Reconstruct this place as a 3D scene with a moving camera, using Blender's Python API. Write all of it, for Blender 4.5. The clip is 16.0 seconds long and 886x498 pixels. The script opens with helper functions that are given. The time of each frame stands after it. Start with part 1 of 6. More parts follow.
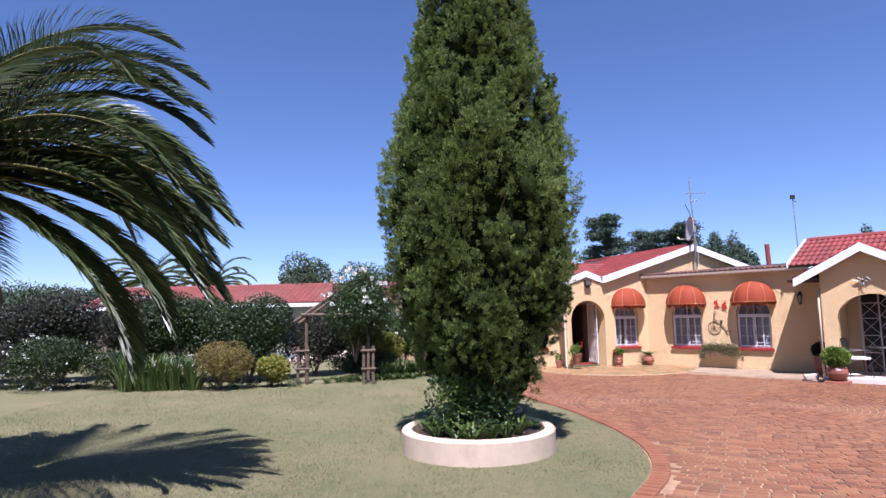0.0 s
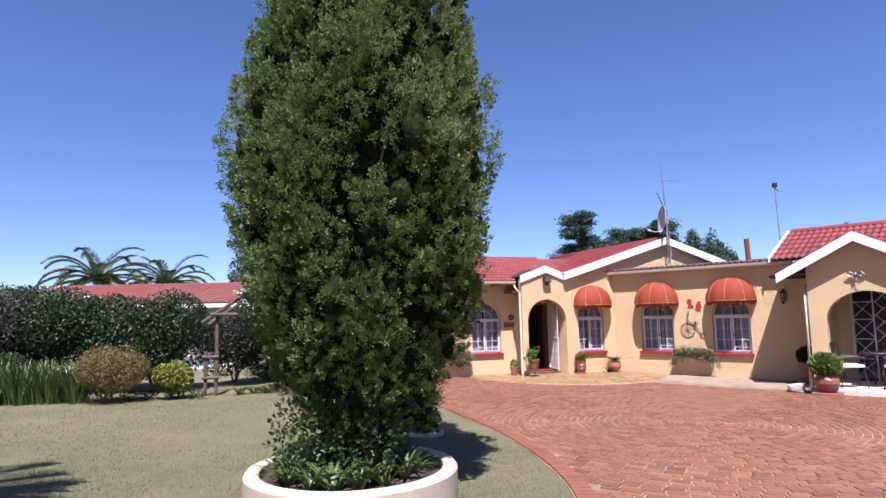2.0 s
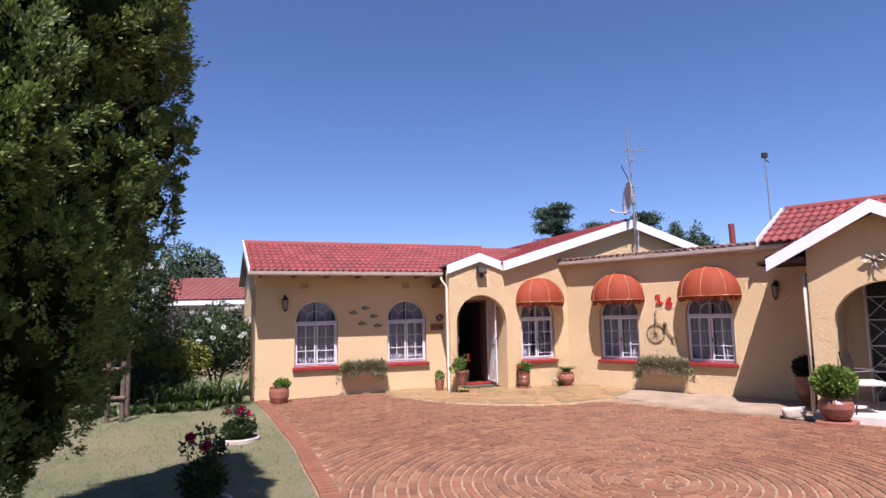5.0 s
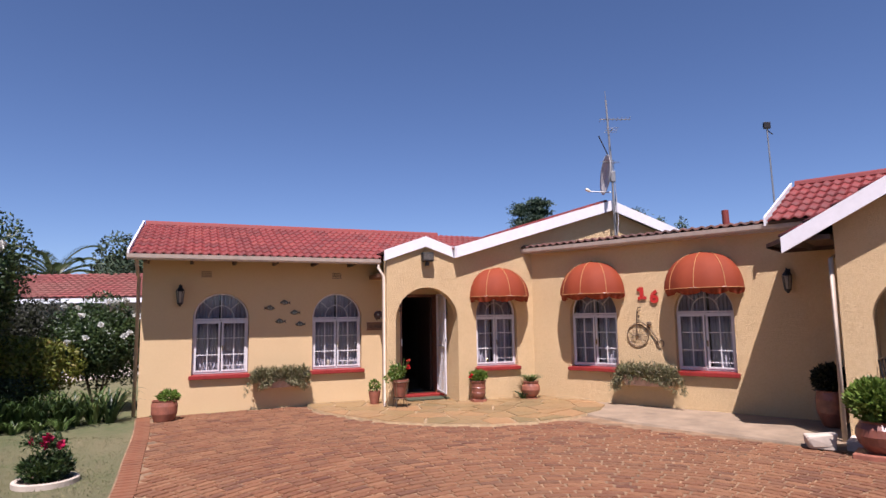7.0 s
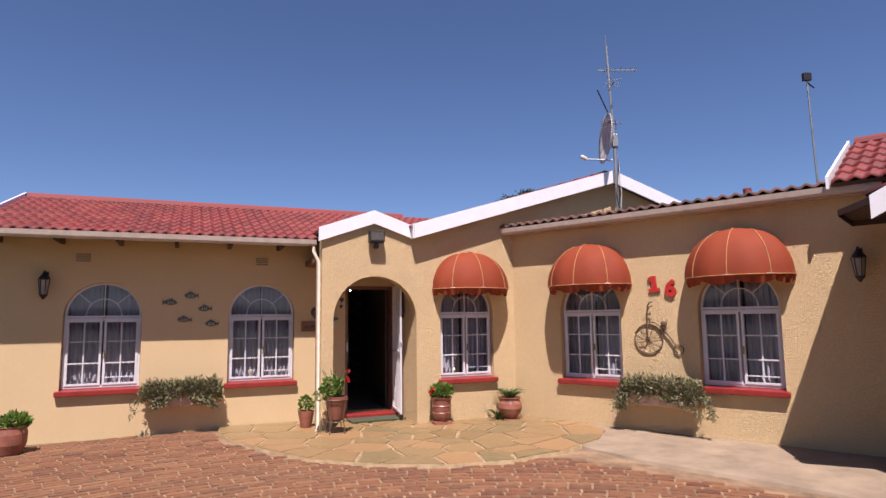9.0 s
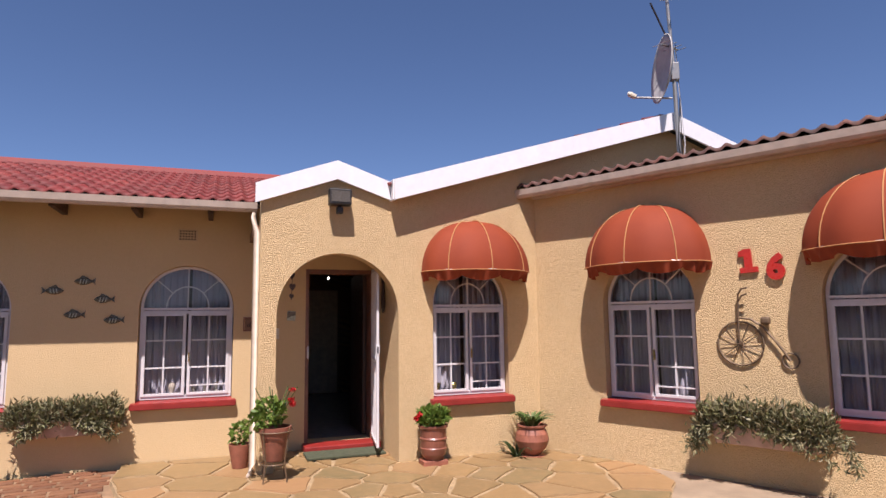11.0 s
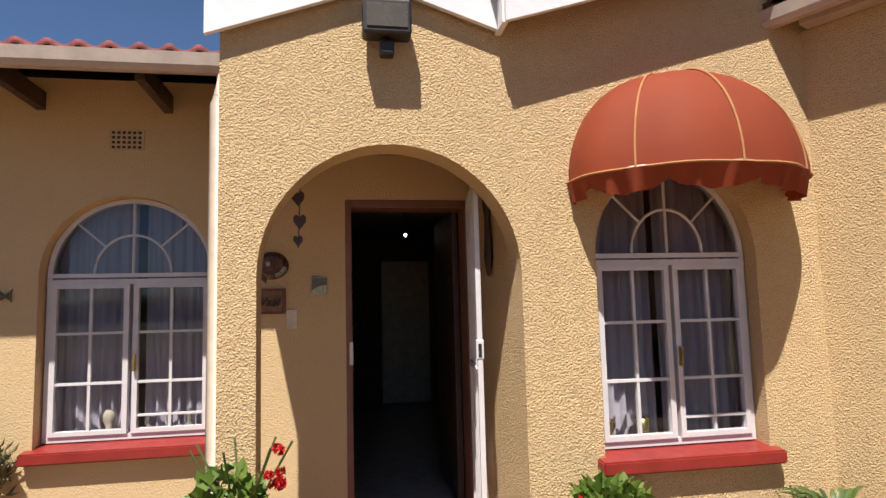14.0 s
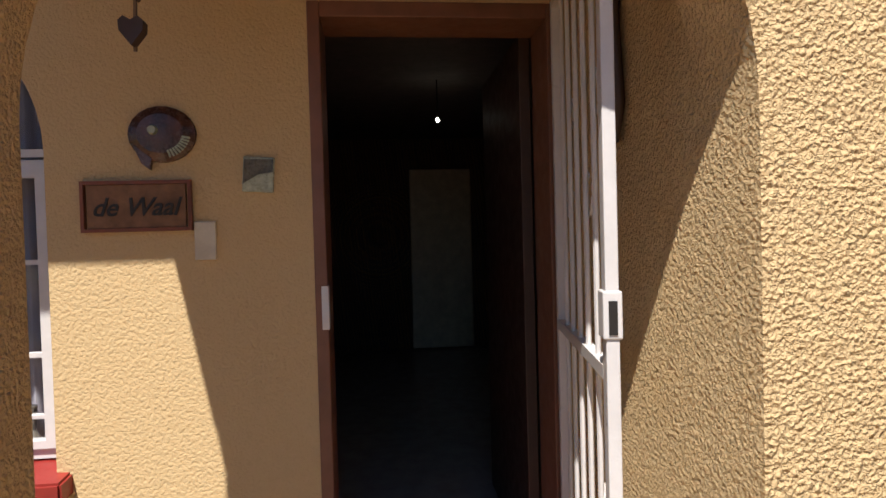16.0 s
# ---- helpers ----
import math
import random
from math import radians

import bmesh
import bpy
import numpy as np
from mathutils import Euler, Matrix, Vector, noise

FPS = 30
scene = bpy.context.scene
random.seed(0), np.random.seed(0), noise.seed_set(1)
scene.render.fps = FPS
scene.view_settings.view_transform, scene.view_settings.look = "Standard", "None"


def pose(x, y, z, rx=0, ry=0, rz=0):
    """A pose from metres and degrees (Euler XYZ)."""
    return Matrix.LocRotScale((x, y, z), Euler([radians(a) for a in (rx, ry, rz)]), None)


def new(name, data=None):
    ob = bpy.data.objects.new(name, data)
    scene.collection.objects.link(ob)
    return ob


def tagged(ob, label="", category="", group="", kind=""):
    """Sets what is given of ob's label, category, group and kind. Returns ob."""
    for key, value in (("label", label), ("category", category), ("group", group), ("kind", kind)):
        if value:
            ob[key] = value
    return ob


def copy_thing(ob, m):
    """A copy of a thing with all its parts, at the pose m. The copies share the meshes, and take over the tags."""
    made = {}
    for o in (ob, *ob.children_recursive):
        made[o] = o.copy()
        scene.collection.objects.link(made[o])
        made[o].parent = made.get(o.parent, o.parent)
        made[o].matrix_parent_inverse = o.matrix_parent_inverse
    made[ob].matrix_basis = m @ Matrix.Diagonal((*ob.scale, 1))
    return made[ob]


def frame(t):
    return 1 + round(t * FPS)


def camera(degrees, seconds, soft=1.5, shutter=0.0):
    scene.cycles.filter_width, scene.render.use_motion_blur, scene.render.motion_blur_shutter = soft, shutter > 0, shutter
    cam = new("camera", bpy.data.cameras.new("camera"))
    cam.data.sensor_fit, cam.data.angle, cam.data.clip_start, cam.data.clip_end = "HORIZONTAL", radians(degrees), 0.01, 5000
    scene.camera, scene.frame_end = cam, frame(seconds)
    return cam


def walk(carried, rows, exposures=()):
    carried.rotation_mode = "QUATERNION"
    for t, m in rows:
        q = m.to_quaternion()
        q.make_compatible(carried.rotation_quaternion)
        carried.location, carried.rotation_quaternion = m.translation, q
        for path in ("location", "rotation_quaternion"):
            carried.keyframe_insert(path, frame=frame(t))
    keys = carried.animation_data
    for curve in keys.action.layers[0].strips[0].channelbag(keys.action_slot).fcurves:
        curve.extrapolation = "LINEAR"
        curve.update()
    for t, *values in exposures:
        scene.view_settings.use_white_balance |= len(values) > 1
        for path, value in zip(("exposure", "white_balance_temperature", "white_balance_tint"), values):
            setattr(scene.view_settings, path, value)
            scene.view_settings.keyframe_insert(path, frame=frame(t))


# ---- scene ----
cam = camera(72.0, 16.0)
# seconds, place of the eye, and its turn about x, y and z in degrees
PATH = [
    (0, -0.000, 0.004, 1.905, 96.01, 1.23, -0.38),
    (0.5, 0.312, 0.594, 1.892, 96.07, 1.22, -0.92),
    (1, 0.604, 1.190, 1.883, 96.13, 1.20, -1.44),
    (1.5, 0.948, 1.766, 1.854, 96.14, 1.16, -1.80),
    (2, 1.266, 2.341, 1.826, 96.16, 1.14, -1.89),
    (2.5, 1.620, 2.882, 1.812, 96.21, 1.08, -1.97),
    (3, 2.016, 3.462, 1.801, 96.16, 1.08, -1.98),
    (3.5, 2.364, 4.034, 1.810, 96.16, 1.17, -1.90),
    (4, 2.725, 4.645, 1.803, 96.13, 1.15, -1.93),
    (4.5, 3.043, 5.255, 1.784, 96.18, 1.15, -2.20),
    (7, 4.347, 8.403, 1.606, 96.57, 0.85, -4.05),
    (7.5, 4.570, 9.063, 1.595, 96.67, 0.77, -4.23),
    (8, 4.774, 9.739, 1.576, 96.72, 0.75, -4.39),
    (8.5, 4.979, 10.361, 1.567, 96.68, 0.72, -4.50),
    (11, 5.725, 13.670, 1.530, 96.47, 0.69, -1.95),
    (11.5, 5.900, 14.340, 1.500, 96.75, 0.74, 1.03),
    (12, 5.965, 14.985, 1.500, 96.55, 0.75, 3.52),
    (12.5, 5.870, 15.565, 1.478, 96.45, 0.84, 5.30),
    (13, 5.772, 16.155, 1.442, 96.65, 0.85, 6.28),
    (13.5, 5.658, 16.700, 1.422, 96.40, 0.98, 7.50),
    (14, 5.517, 17.200, 1.418, 95.55, 1.45, 8.28),
    (14.5, 5.418, 17.712, 1.400, 95.11, 1.80, 8.80),
    (15, 5.332, 18.240, 1.389, 93.77, 1.90, 10.52),
    (15.5, 5.251, 18.698, 1.376, 91.76, 1.90, 11.94),
    (16, 5.165, 19.112, 1.374, 88.65, 1.55, 12.00),
]
LIGHT = [(0.0, 1.10, 5700, 30), (4.0, 1.05, 5780, 28), (7.0, 0.68, 6120, 27), (8.5, 0.63, 6250, 25), (11.0, 0.66, 6350, 24), (13.5, 0.63, 6450, 14), (16.0, 0.70, 6500, 10)]
walk(cam, [(t, pose(x, y, z, rx, ry, rz)) for t, x, y, z, rx, ry, rz in PATH], LIGHT)
# end of path
# ---- light ----
SUN = Vector((0.03, 0.54, -1.0)).normalized()
lamp = new("sun", bpy.data.lights.new("sun", "SUN"))
lamp.data.energy, lamp.data.angle, lamp.data.color = 5.0, radians(0.5), (1.0, 0.955, 0.89)
lamp.matrix_world = SUN.to_track_quat("-Z", "Y").to_matrix().to_4x4()
world = bpy.data.worlds.new("world")
scene.world = world
world.use_nodes = True
wn = world.node_tree
sky = wn.nodes.new("ShaderNodeTexSky")
sky.sky_type, sky.sun_disc = "NISHITA", False
sky.sun_elevation = math.asin(-SUN.z)
sky.sun_rotation = math.atan2(-SUN.x, -SUN.y)
sky.altitude, sky.air_density, sky.dust_density, sky.ozone_density = 1500, 1.0, 0.0, 6.0
wn.links.new(sky.outputs[0], wn.nodes["Background"].inputs[0])
wn.nodes["Background"].inputs[1].default_value = 0.066

# ---- frames of the house: wing and front (A), rooms and garage side (B) ----
def axes(deg, ox, oy):
    a = radians(deg)
    return Matrix(((math.cos(a), -math.sin(a), 0, ox), (math.sin(a), math.cos(a), 0, oy), (0, 0, 1, 0), (0, 0, 0, 1)))

MA = axes(18, -0.11, 19.32)
MB = axes(-45.5, 0, 0)
ZERO = Matrix.Identity(4)
TR = Matrix.Translation

# ---- materials ----
def srgb(*c):
    return tuple(((x / 255 + 0.055) / 1.055) ** 2.4 if x > 10 else x / 255 / 12.92 for x in c)

class Nodes:
    """Short hands for one material's nodes."""
    def __init__(self, name):
        self.mat = bpy.data.materials.new(name)
        self.mat.use_nodes = True
        self.t = self.mat.node_tree
        self.b = self.t.nodes["Principled BSDF"]
        self.co = self.t.nodes.new("ShaderNodeTexCoord").outputs["Object"]
    def put(self, socket, value):
        if isinstance(value, bpy.types.NodeSocket):
            self.t.links.new(value, socket)
        else:
            socket.default_value = (*value, 1) if isinstance(value, tuple) and len(value) == 3 and socket.type == "RGBA" else value
    def noise(self, scale, detail=4, rough=0.6, vec=None, stretch=None):
        n = self.t.nodes.new("ShaderNodeTexNoise")
        vec = vec or self.co
        if stretch:
            m = self.t.nodes.new("ShaderNodeMapping")
            self.t.links.new(vec, m.inputs[0])
            m.inputs["Scale"].default_value = stretch
            vec = m.outputs[0]
        self.t.links.new(vec, n.inputs["Vector"])
        n.inputs["Scale"].default_value, n.inputs["Detail"].default_value, n.inputs["Roughness"].default_value = scale, detail, rough
        return n.outputs["Fac"]
    def voronoi(self, scale, feature="F1", out="Distance"):
        n = self.t.nodes.new("ShaderNodeTexVoronoi")
        n.feature = feature
        self.t.links.new(self.co, n.inputs["Vector"])
        n.inputs["Scale"].default_value = scale
        return n.outputs[out]
    def ramp(self, fac, stops):
        n = self.t.nodes.new("ShaderNodeValToRGB")
        self.t.links.new(fac, n.inputs[0])
        e = n.color_ramp.elements
        while len(e) < len(stops):
            e.new(0.5)
        for k, (p, c) in zip(e, stops):
            k.position, k.color = p, (*c, 1) if isinstance(c, tuple) else (c, c, c, 1)
        return n.outputs[0]
    def mix(self, fac, a, b, mode="MIX"):
        n = self.t.nodes.new("ShaderNodeMix")
        n.data_type, n.blend_type = "RGBA", mode
        self.put(n.inputs[0], fac)
        self.put(n.inputs[6], a)
        self.put(n.inputs[7], b)
        return n.outputs[2]
    def math(self, op, a, b=0.5):
        n = self.t.nodes.new("ShaderNodeMath")
        n.operation = op
        self.put(n.inputs[0], a)
        self.put(n.inputs[1], b)
        return n.outputs[0]
    def island(self):
        return self.t.nodes.new("ShaderNodeNewGeometry").outputs["Random Per Island"]
    def random(self):
        return self.t.nodes.new("ShaderNodeObjectInfo").outputs["Random"]
    def bump(self, height, dist, strength=1.0, after=None):
        n = self.t.nodes.new("ShaderNodeBump")
        self.t.links.new(height, n.inputs["Height"])
        n.inputs["Distance"].default_value, n.inputs["Strength"].default_value = dist, strength
        if after:
            self.t.links.new(after, n.inputs["Normal"])
        self.t.links.new(n.outputs[0], self.b.inputs["Normal"])
        return n.outputs[0]
    def done(self, color, rough=0.6, metal=0.0):
        self.put(self.b.inputs["Base Color"], color)
        self.put(self.b.inputs["Roughness"], rough)
        self.b.inputs["Metallic"].default_value = metal
        return self.mat

def stucco(name, base, dark, dist=0.012, scale=62):
    m = Nodes(name)
    big, fine = m.noise(0.9, 5), m.noise(26, 4)
    col = m.mix(m.ramp(big, [(0.35, 0.0), (0.7, 1.0)]), base, tuple(x * 0.93 for x in base))
    col = m.mix(m.ramp(fine, [(0.3, 0.5), (0.6, 0.0)]), col, dark)
    stain = m.noise(1.6, 5, 0.65, stretch=(1, 1, 0.25))
    col = m.mix(m.ramp(stain, [(0.6, 0.0), (0.78, 0.25)]), col, tuple(x * 0.75 for x in dark))
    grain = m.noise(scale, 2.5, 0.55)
    # hollows of the bump grain get a darker base colour, deepening the relief
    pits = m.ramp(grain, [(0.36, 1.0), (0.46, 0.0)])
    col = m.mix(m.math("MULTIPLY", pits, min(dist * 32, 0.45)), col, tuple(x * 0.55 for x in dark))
    pebble = m.ramp(m.voronoi(scale * 0.62), [(0.12, 1.0), (0.62, 0.0)])
    h = m.math("ADD", m.ramp(grain, [(0.36, 0.0), (0.52, 0.55), (0.66, 0.75)]), m.math("MULTIPLY", pebble, 0.55))
    m.bump(h, dist, 1.0)
    return m.done(col, 0.88)

def plain(name, color, rough=0.5, metal=0.0, vary=0.12, scale=9, dist=0.001, bscale=60):
    m = Nodes(name)
    n = m.noise(scale, 5, 0.65)
    col = m.mix(m.ramp(n, [(0.32, 0.0), (0.72, 1.0)]), tuple(x * (1 + vary) for x in color), tuple(x * (1 - vary * 1.6) for x in color))
    if dist:
        m.bump(m.noise(bscale, 3), dist, 0.6)
    r = m.ramp(m.noise(scale * 2.3, 3), [(0.3, max(rough - 0.08, 0.02)), (0.7, min(rough + 0.1, 1.0))])
    return m.done(col, r, metal)

def leafy(name, stops, rough=0.5, trans=0.25):
    m = Nodes(name)
    col = m.ramp(m.island(), [(i / max(len(stops) - 1, 1), c) for i, c in enumerate(stops)])
    big = m.noise(1.4, 3)
    col = m.mix(m.ramp(big, [(0.35, 0.35), (0.65, 0.0)]), col, tuple(x * 0.55 for x in stops[0]))
    m.done(col, rough)
    m.b.inputs["Specular IOR Level"].default_value = 0.35
    tr = m.t.nodes.new("ShaderNodeBsdfTranslucent")
    m.t.links.new(m.b.inputs["Base Color"].links[0].from_socket, tr.inputs[0])
    mx = m.t.nodes.new("ShaderNodeMixShader")
    mx.inputs[0].default_value = trans
    m.t.links.new(m.b.outputs[0], mx.inputs[1])
    m.t.links.new(tr.outputs[0], mx.inputs[2])
    m.t.links.new(mx.outputs[0], m.t.nodes["Material Output"].inputs[0])
    return m.mat

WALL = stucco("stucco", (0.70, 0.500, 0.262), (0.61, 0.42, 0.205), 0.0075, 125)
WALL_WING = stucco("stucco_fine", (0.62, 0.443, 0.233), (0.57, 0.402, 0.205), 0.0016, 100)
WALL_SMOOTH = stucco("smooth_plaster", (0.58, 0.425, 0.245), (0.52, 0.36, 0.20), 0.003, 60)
WHITE = plain("white_paint", (0.76, 0.741, 0.731), 0.45, vary=0.04)
STEEL = plain("white_steel", (0.634, 0.607, 0.598), 0.35, vary=0.05)
PIPEPAINT = plain("pipe_paint", (0.48, 0.385, 0.285), 0.5, vary=0.1)
GUTTER = plain("gutter_paint", (0.476, 0.383, 0.306), 0.45, vary=0.1)
REDSILL = plain("red_sill_paint", (0.264, 0.0256, 0.0192), 0.4, vary=0.15, scale=6)
CANVAS = None
DARKWOOD = plain("dark_stained_wood", (0.055, 0.03, 0.02), 0.5)
TIMBER = plain("weathered_timber", (0.11, 0.075, 0.05), 0.8, vary=0.3)
IRON = plain("dark_iron", (0.045, 0.04, 0.037), 0.5, 0.6)
RUSTY = plain("bronzed_iron", (0.16, 0.105, 0.06), 0.55, 0.3)
ZINC = plain("galvanised_steel", (0.35, 0.34, 0.32), 0.45, 0.7)
DISHGREY = plain("grey_enamel", (0.42, 0.40, 0.37), 0.5)
REDNUM = plain("red_enamel", (0.45, 0.0263, 0.015), 0.3)
APRONMAT = plain("apron_concrete", (0.285, 0.208, 0.133), 0.85, vary=0.2, scale=2, dist=0.003, bscale=40)
CONCRETE = plain("concrete", (0.50, 0.42, 0.33), 0.85, vary=0.15, scale=3, dist=0.003, bscale=40)
PLANTER = plain("planter_render", (0.476, 0.383, 0.272), 0.85, vary=0.1, scale=4, dist=0.003, bscale=45)
SOIL = plain("soil", (0.06, 0.04, 0.026), 0.95, vary=0.4, dist=0.02, bscale=25)
TERRA = plain("terracotta", (0.289, 0.102, 0.0595), 0.6, vary=0.22, scale=7)
TERRA2 = plain("glazed_clay", (0.216, 0.076, 0.048), 0.35, vary=0.25, scale=6)
TROUGH = plain("pale_trough", (0.495, 0.324, 0.243), 0.8)
GREENMAT = plain("green_mat", (0.06, 0.068, 0.036), 0.95, vary=0.25, scale=30, dist=0.004, bscale=180)
PLASTIC = plain("cream_plastic", (0.62, 0.55, 0.42), 0.4)
LAMPGLASS = plain("lamp_glass", (0.30, 0.27, 0.22), 0.12)
LENSGLASS = plain("lamp_lens", (0.10, 0.085, 0.065), 0.25)
BRASS = plain("brass", (0.50, 0.36, 0.13), 0.22, 0.9)
# low grey, so that the rooms' dimness is partly in the wall colour
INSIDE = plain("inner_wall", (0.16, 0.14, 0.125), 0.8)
INFLOOR = plain("inner_floor_tiles", (0.40, 0.38, 0.34), 0.15)
# orange-brown, set dark to cut light bounced onto the porch walls
CEILMAT = plain("ceiling_brown", (0.21, 0.098, 0.049), 0.8)
BARK = plain("bark", (0.14, 0.10, 0.07), 0.9, vary=0.35, scale=14, dist=0.012, bscale=30)
SIDING = plain("far_wall_paint", (0.27, 0.228, 0.18), 0.85)
CUSHION = plain("white_cushion", (0.7, 0.68, 0.64), 0.9)

m = Nodes("awning_canvas")
col = m.mix(m.ramp(m.noise(2.2, 4), [(0.3, 0.0), (0.7, 1.0)]), (0.29, 0.046, 0.009), (0.24, 0.036, 0.008))
weave = m.noise(240, 2)
m.bump(weave, 0.0012, 0.5)
m.done(col, 0.8)
tr = m.t.nodes.new("ShaderNodeBsdfTranslucent")
tr.inputs[0].default_value = (0.34, 0.05, 0.015, 1)
mx = m.t.nodes.new("ShaderNodeMixShader")
mx.inputs[0].default_value = 0.15
m.t.links.new(m.b.outputs[0], mx.inputs[1]); m.t.links.new(tr.outputs[0], mx.inputs[2]); m.t.links.new(mx.outputs[0], m.t.nodes["Material Output"].inputs[0])
CANVAS = m.mat
PIPING = plain("awning_piping", (0.44, 0.20, 0.07), 0.8)

def rand_mat(name, stops, rough, dist, bscale, island=False, dirt=(0.2, 0.15, 0.1), dirt_amount=0.5, spec=None):
    m = Nodes(name)
    col = m.ramp(m.island() if island else m.random(), [(i / (len(stops) - 1), c) for i, c in enumerate(stops)])
    col = m.mix(m.ramp(m.noise(11, 5, 0.7), [(0.45, 0.0), (0.75, dirt_amount)]), col, dirt)
    col = m.mix(m.ramp(m.noise(0.5, 4, 0.6), [(0.4, 0.0), (0.7, 0.3)]), col, dirt)
    m.bump(m.noise(bscale, 4, 0.7), dist, 0.8)
    if spec is not None:
        m.b.inputs["Specular IOR Level"].default_value = spec
    return m.done(col, rough)

TILE = rand_mat("roof_tile_red", [(0.18, 0.018, 0.0148), (0.221, 0.0254, 0.0197), (0.139, 0.0156, 0.0131), (0.246, 0.0369, 0.0262)], 0.7, 0.002, 60, dirt=(0.131, 0.041, 0.0312), dirt_amount=0.5)
TILE_FAR = rand_mat("roof_tile_far", [(0.24, 0.048, 0.04), (0.288, 0.068, 0.056), (0.216, 0.048, 0.04)], 0.7, 0.002, 60, island=True)
TILE_OLD = rand_mat("roof_tile_weathered", [(0.12, 0.048, 0.036), (0.192, 0.072, 0.048), (0.08, 0.04, 0.032)], 0.8, 0.004, 40, dirt=(0.056, 0.044, 0.036), dirt_amount=0.8)
SETT = rand_mat("paving_brick", [(0.154, 0.056, 0.0238), (0.203, 0.0805, 0.0336), (0.115, 0.0434, 0.0224), (0.238, 0.105, 0.0462), (0.175, 0.063, 0.0266)], 0.8, 0.005, 50, island=True, dirt=(0.231, 0.13, 0.0595), dirt_amount=0.4)
SETT_ONE = rand_mat("paving_brick_single", [(0.154, 0.056, 0.0238), (0.203, 0.0805, 0.0336), (0.115, 0.0434, 0.0224), (0.238, 0.105, 0.0462), (0.175, 0.063, 0.0266)], 0.8, 0.005, 50, dirt=(0.231, 0.13, 0.0595), dirt_amount=0.4)
EDGE_BRICK = rand_mat("edging_brick", [(0.182, 0.058, 0.0224), (0.212, 0.0744, 0.0309), (0.157, 0.0509, 0.0212)], 0.75, 0.003, 50, dirt=(0.212, 0.125, 0.0656), dirt_amount=0.4)
MORTAR = plain("paving_mortar", (0.251, 0.155, 0.0825), 0.9, vary=0.4, scale=2.5, dist=0.004, bscale=50)
FLAG = rand_mat("flagstone", [(0.197, 0.129, 0.0544), (0.269, 0.169, 0.0704), (0.17, 0.133, 0.0608), (0.323, 0.18, 0.08), (0.233, 0.149, 0.064)], 0.5, 0.006, 14, dirt=(0.34, 0.204, 0.0896), dirt_amount=0.6)
FLAGJOINT = plain("flagstone_joint", (0.331, 0.228, 0.117), 0.9, vary=0.2)

m = Nodes("lawn")
dry = m.ramp(m.noise(0.45, 6, 0.65), [(0.38, 0.0), (0.62, 1.0)])
col = m.mix(dry, (0.088, 0.115, 0.036), (0.205, 0.172, 0.082))
col = m.mix(m.ramp(m.noise(5, 5, 0.7), [(0.35, 0.0), (0.7, 0.7)]), col, (0.225, 0.182, 0.095))
col = m.mix(m.ramp(m.noise(60, 4, 0.7), [(0.3, 0.75), (0.6, 0.0)]), col, (0.10, 0.115, 0.045))
m.bump(m.noise(90, 5, 0.8), 0.02, 1.0)
LAWN = m.done(col, 0.95)
m = Nodes("grass_blades")
col = m.ramp(m.island(), [(0, (0.08, 0.105, 0.032)), (0.5, (0.14, 0.15, 0.055)), (1.0, (0.25, 0.205, 0.105))])
GRASS = m.done(col, 0.7)
m = Nodes("pool_water")
m.bump(m.noise(2.5, 3), 0.03, 0.5)
WATER = m.done((0.10, 0.26, 0.30), 0.06)

m = Nodes("glass")
fr = m.t.nodes.new("ShaderNodeFresnel")
fr.inputs[0].default_value = 1.5
gl = m.t.nodes.new("ShaderNodeBsdfGlossy")
gl.inputs["Roughness"].default_value = 0.01
tp = m.t.nodes.new("ShaderNodeBsdfTransparent")
tp.inputs[0].default_value = (0.86, 0.87, 0.88, 1)
mx = m.t.nodes.new("ShaderNodeMixShader")
m.t.links.new(m.math("MULTIPLY", fr.outputs[0], 0.8), mx.inputs[0])
m.t.links.new(tp.outputs[0], mx.inputs[1]); m.t.links.new(gl.outputs[0], mx.inputs[2])
m.t.links.new(mx.outputs[0], m.t.nodes["Material Output"].inputs[0])
GLASS = m.mat

m = Nodes("net_curtain")
# vertical streaks put the light and shade of folds into the cloth colour
folds = m.noise(9, 3, 0.5, stretch=(3, 1, 0.08))
col = m.mix(folds, (0.42, 0.38, 0.44), (0.62, 0.58, 0.62))
CURTAIN = m.done(col, 0.9)

CONIFER = leafy("conifer_leaves", [(0.0566, 0.0946, 0.0255), (0.124, 0.188, 0.0458), (0.188, 0.263, 0.062), (0.269, 0.33, 0.0886)], 0.6, 0.25)
HEDGE = leafy("hedge_leaves", [(0.0122, 0.0233, 0.00612), (0.0233, 0.0429, 0.00976), (0.0416, 0.0686, 0.0147)], 0.45, 0.2)
DUSKY = leafy("dusky_leaves", [(0.0153, 0.0168, 0.00995), (0.026, 0.0275, 0.0153), (0.0344, 0.0421, 0.0168)], 0.5, 0.2)
YELLOWISH = leafy("yellow_leaves", [(0.13, 0.16, 0.02), (0.24, 0.26, 0.035), (0.24, 0.18, 0.05)], 0.5, 0.3)
RUSSET = leafy("russet_leaves", [(0.13, 0.08, 0.03), (0.18, 0.14, 0.035), (0.20, 0.21, 0.04)], 0.55, 0.25)
FRESH = leafy("fresh_leaves", [(0.0935, 0.162, 0.0255), (0.153, 0.238, 0.0382), (0.212, 0.289, 0.0595)], 0.4, 0.3)
ROSELEAF = leafy("rose_leaves", [(0.0213, 0.0425, 0.0153), (0.0425, 0.0723, 0.0213), (0.068, 0.102, 0.0298)], 0.35, 0.2)
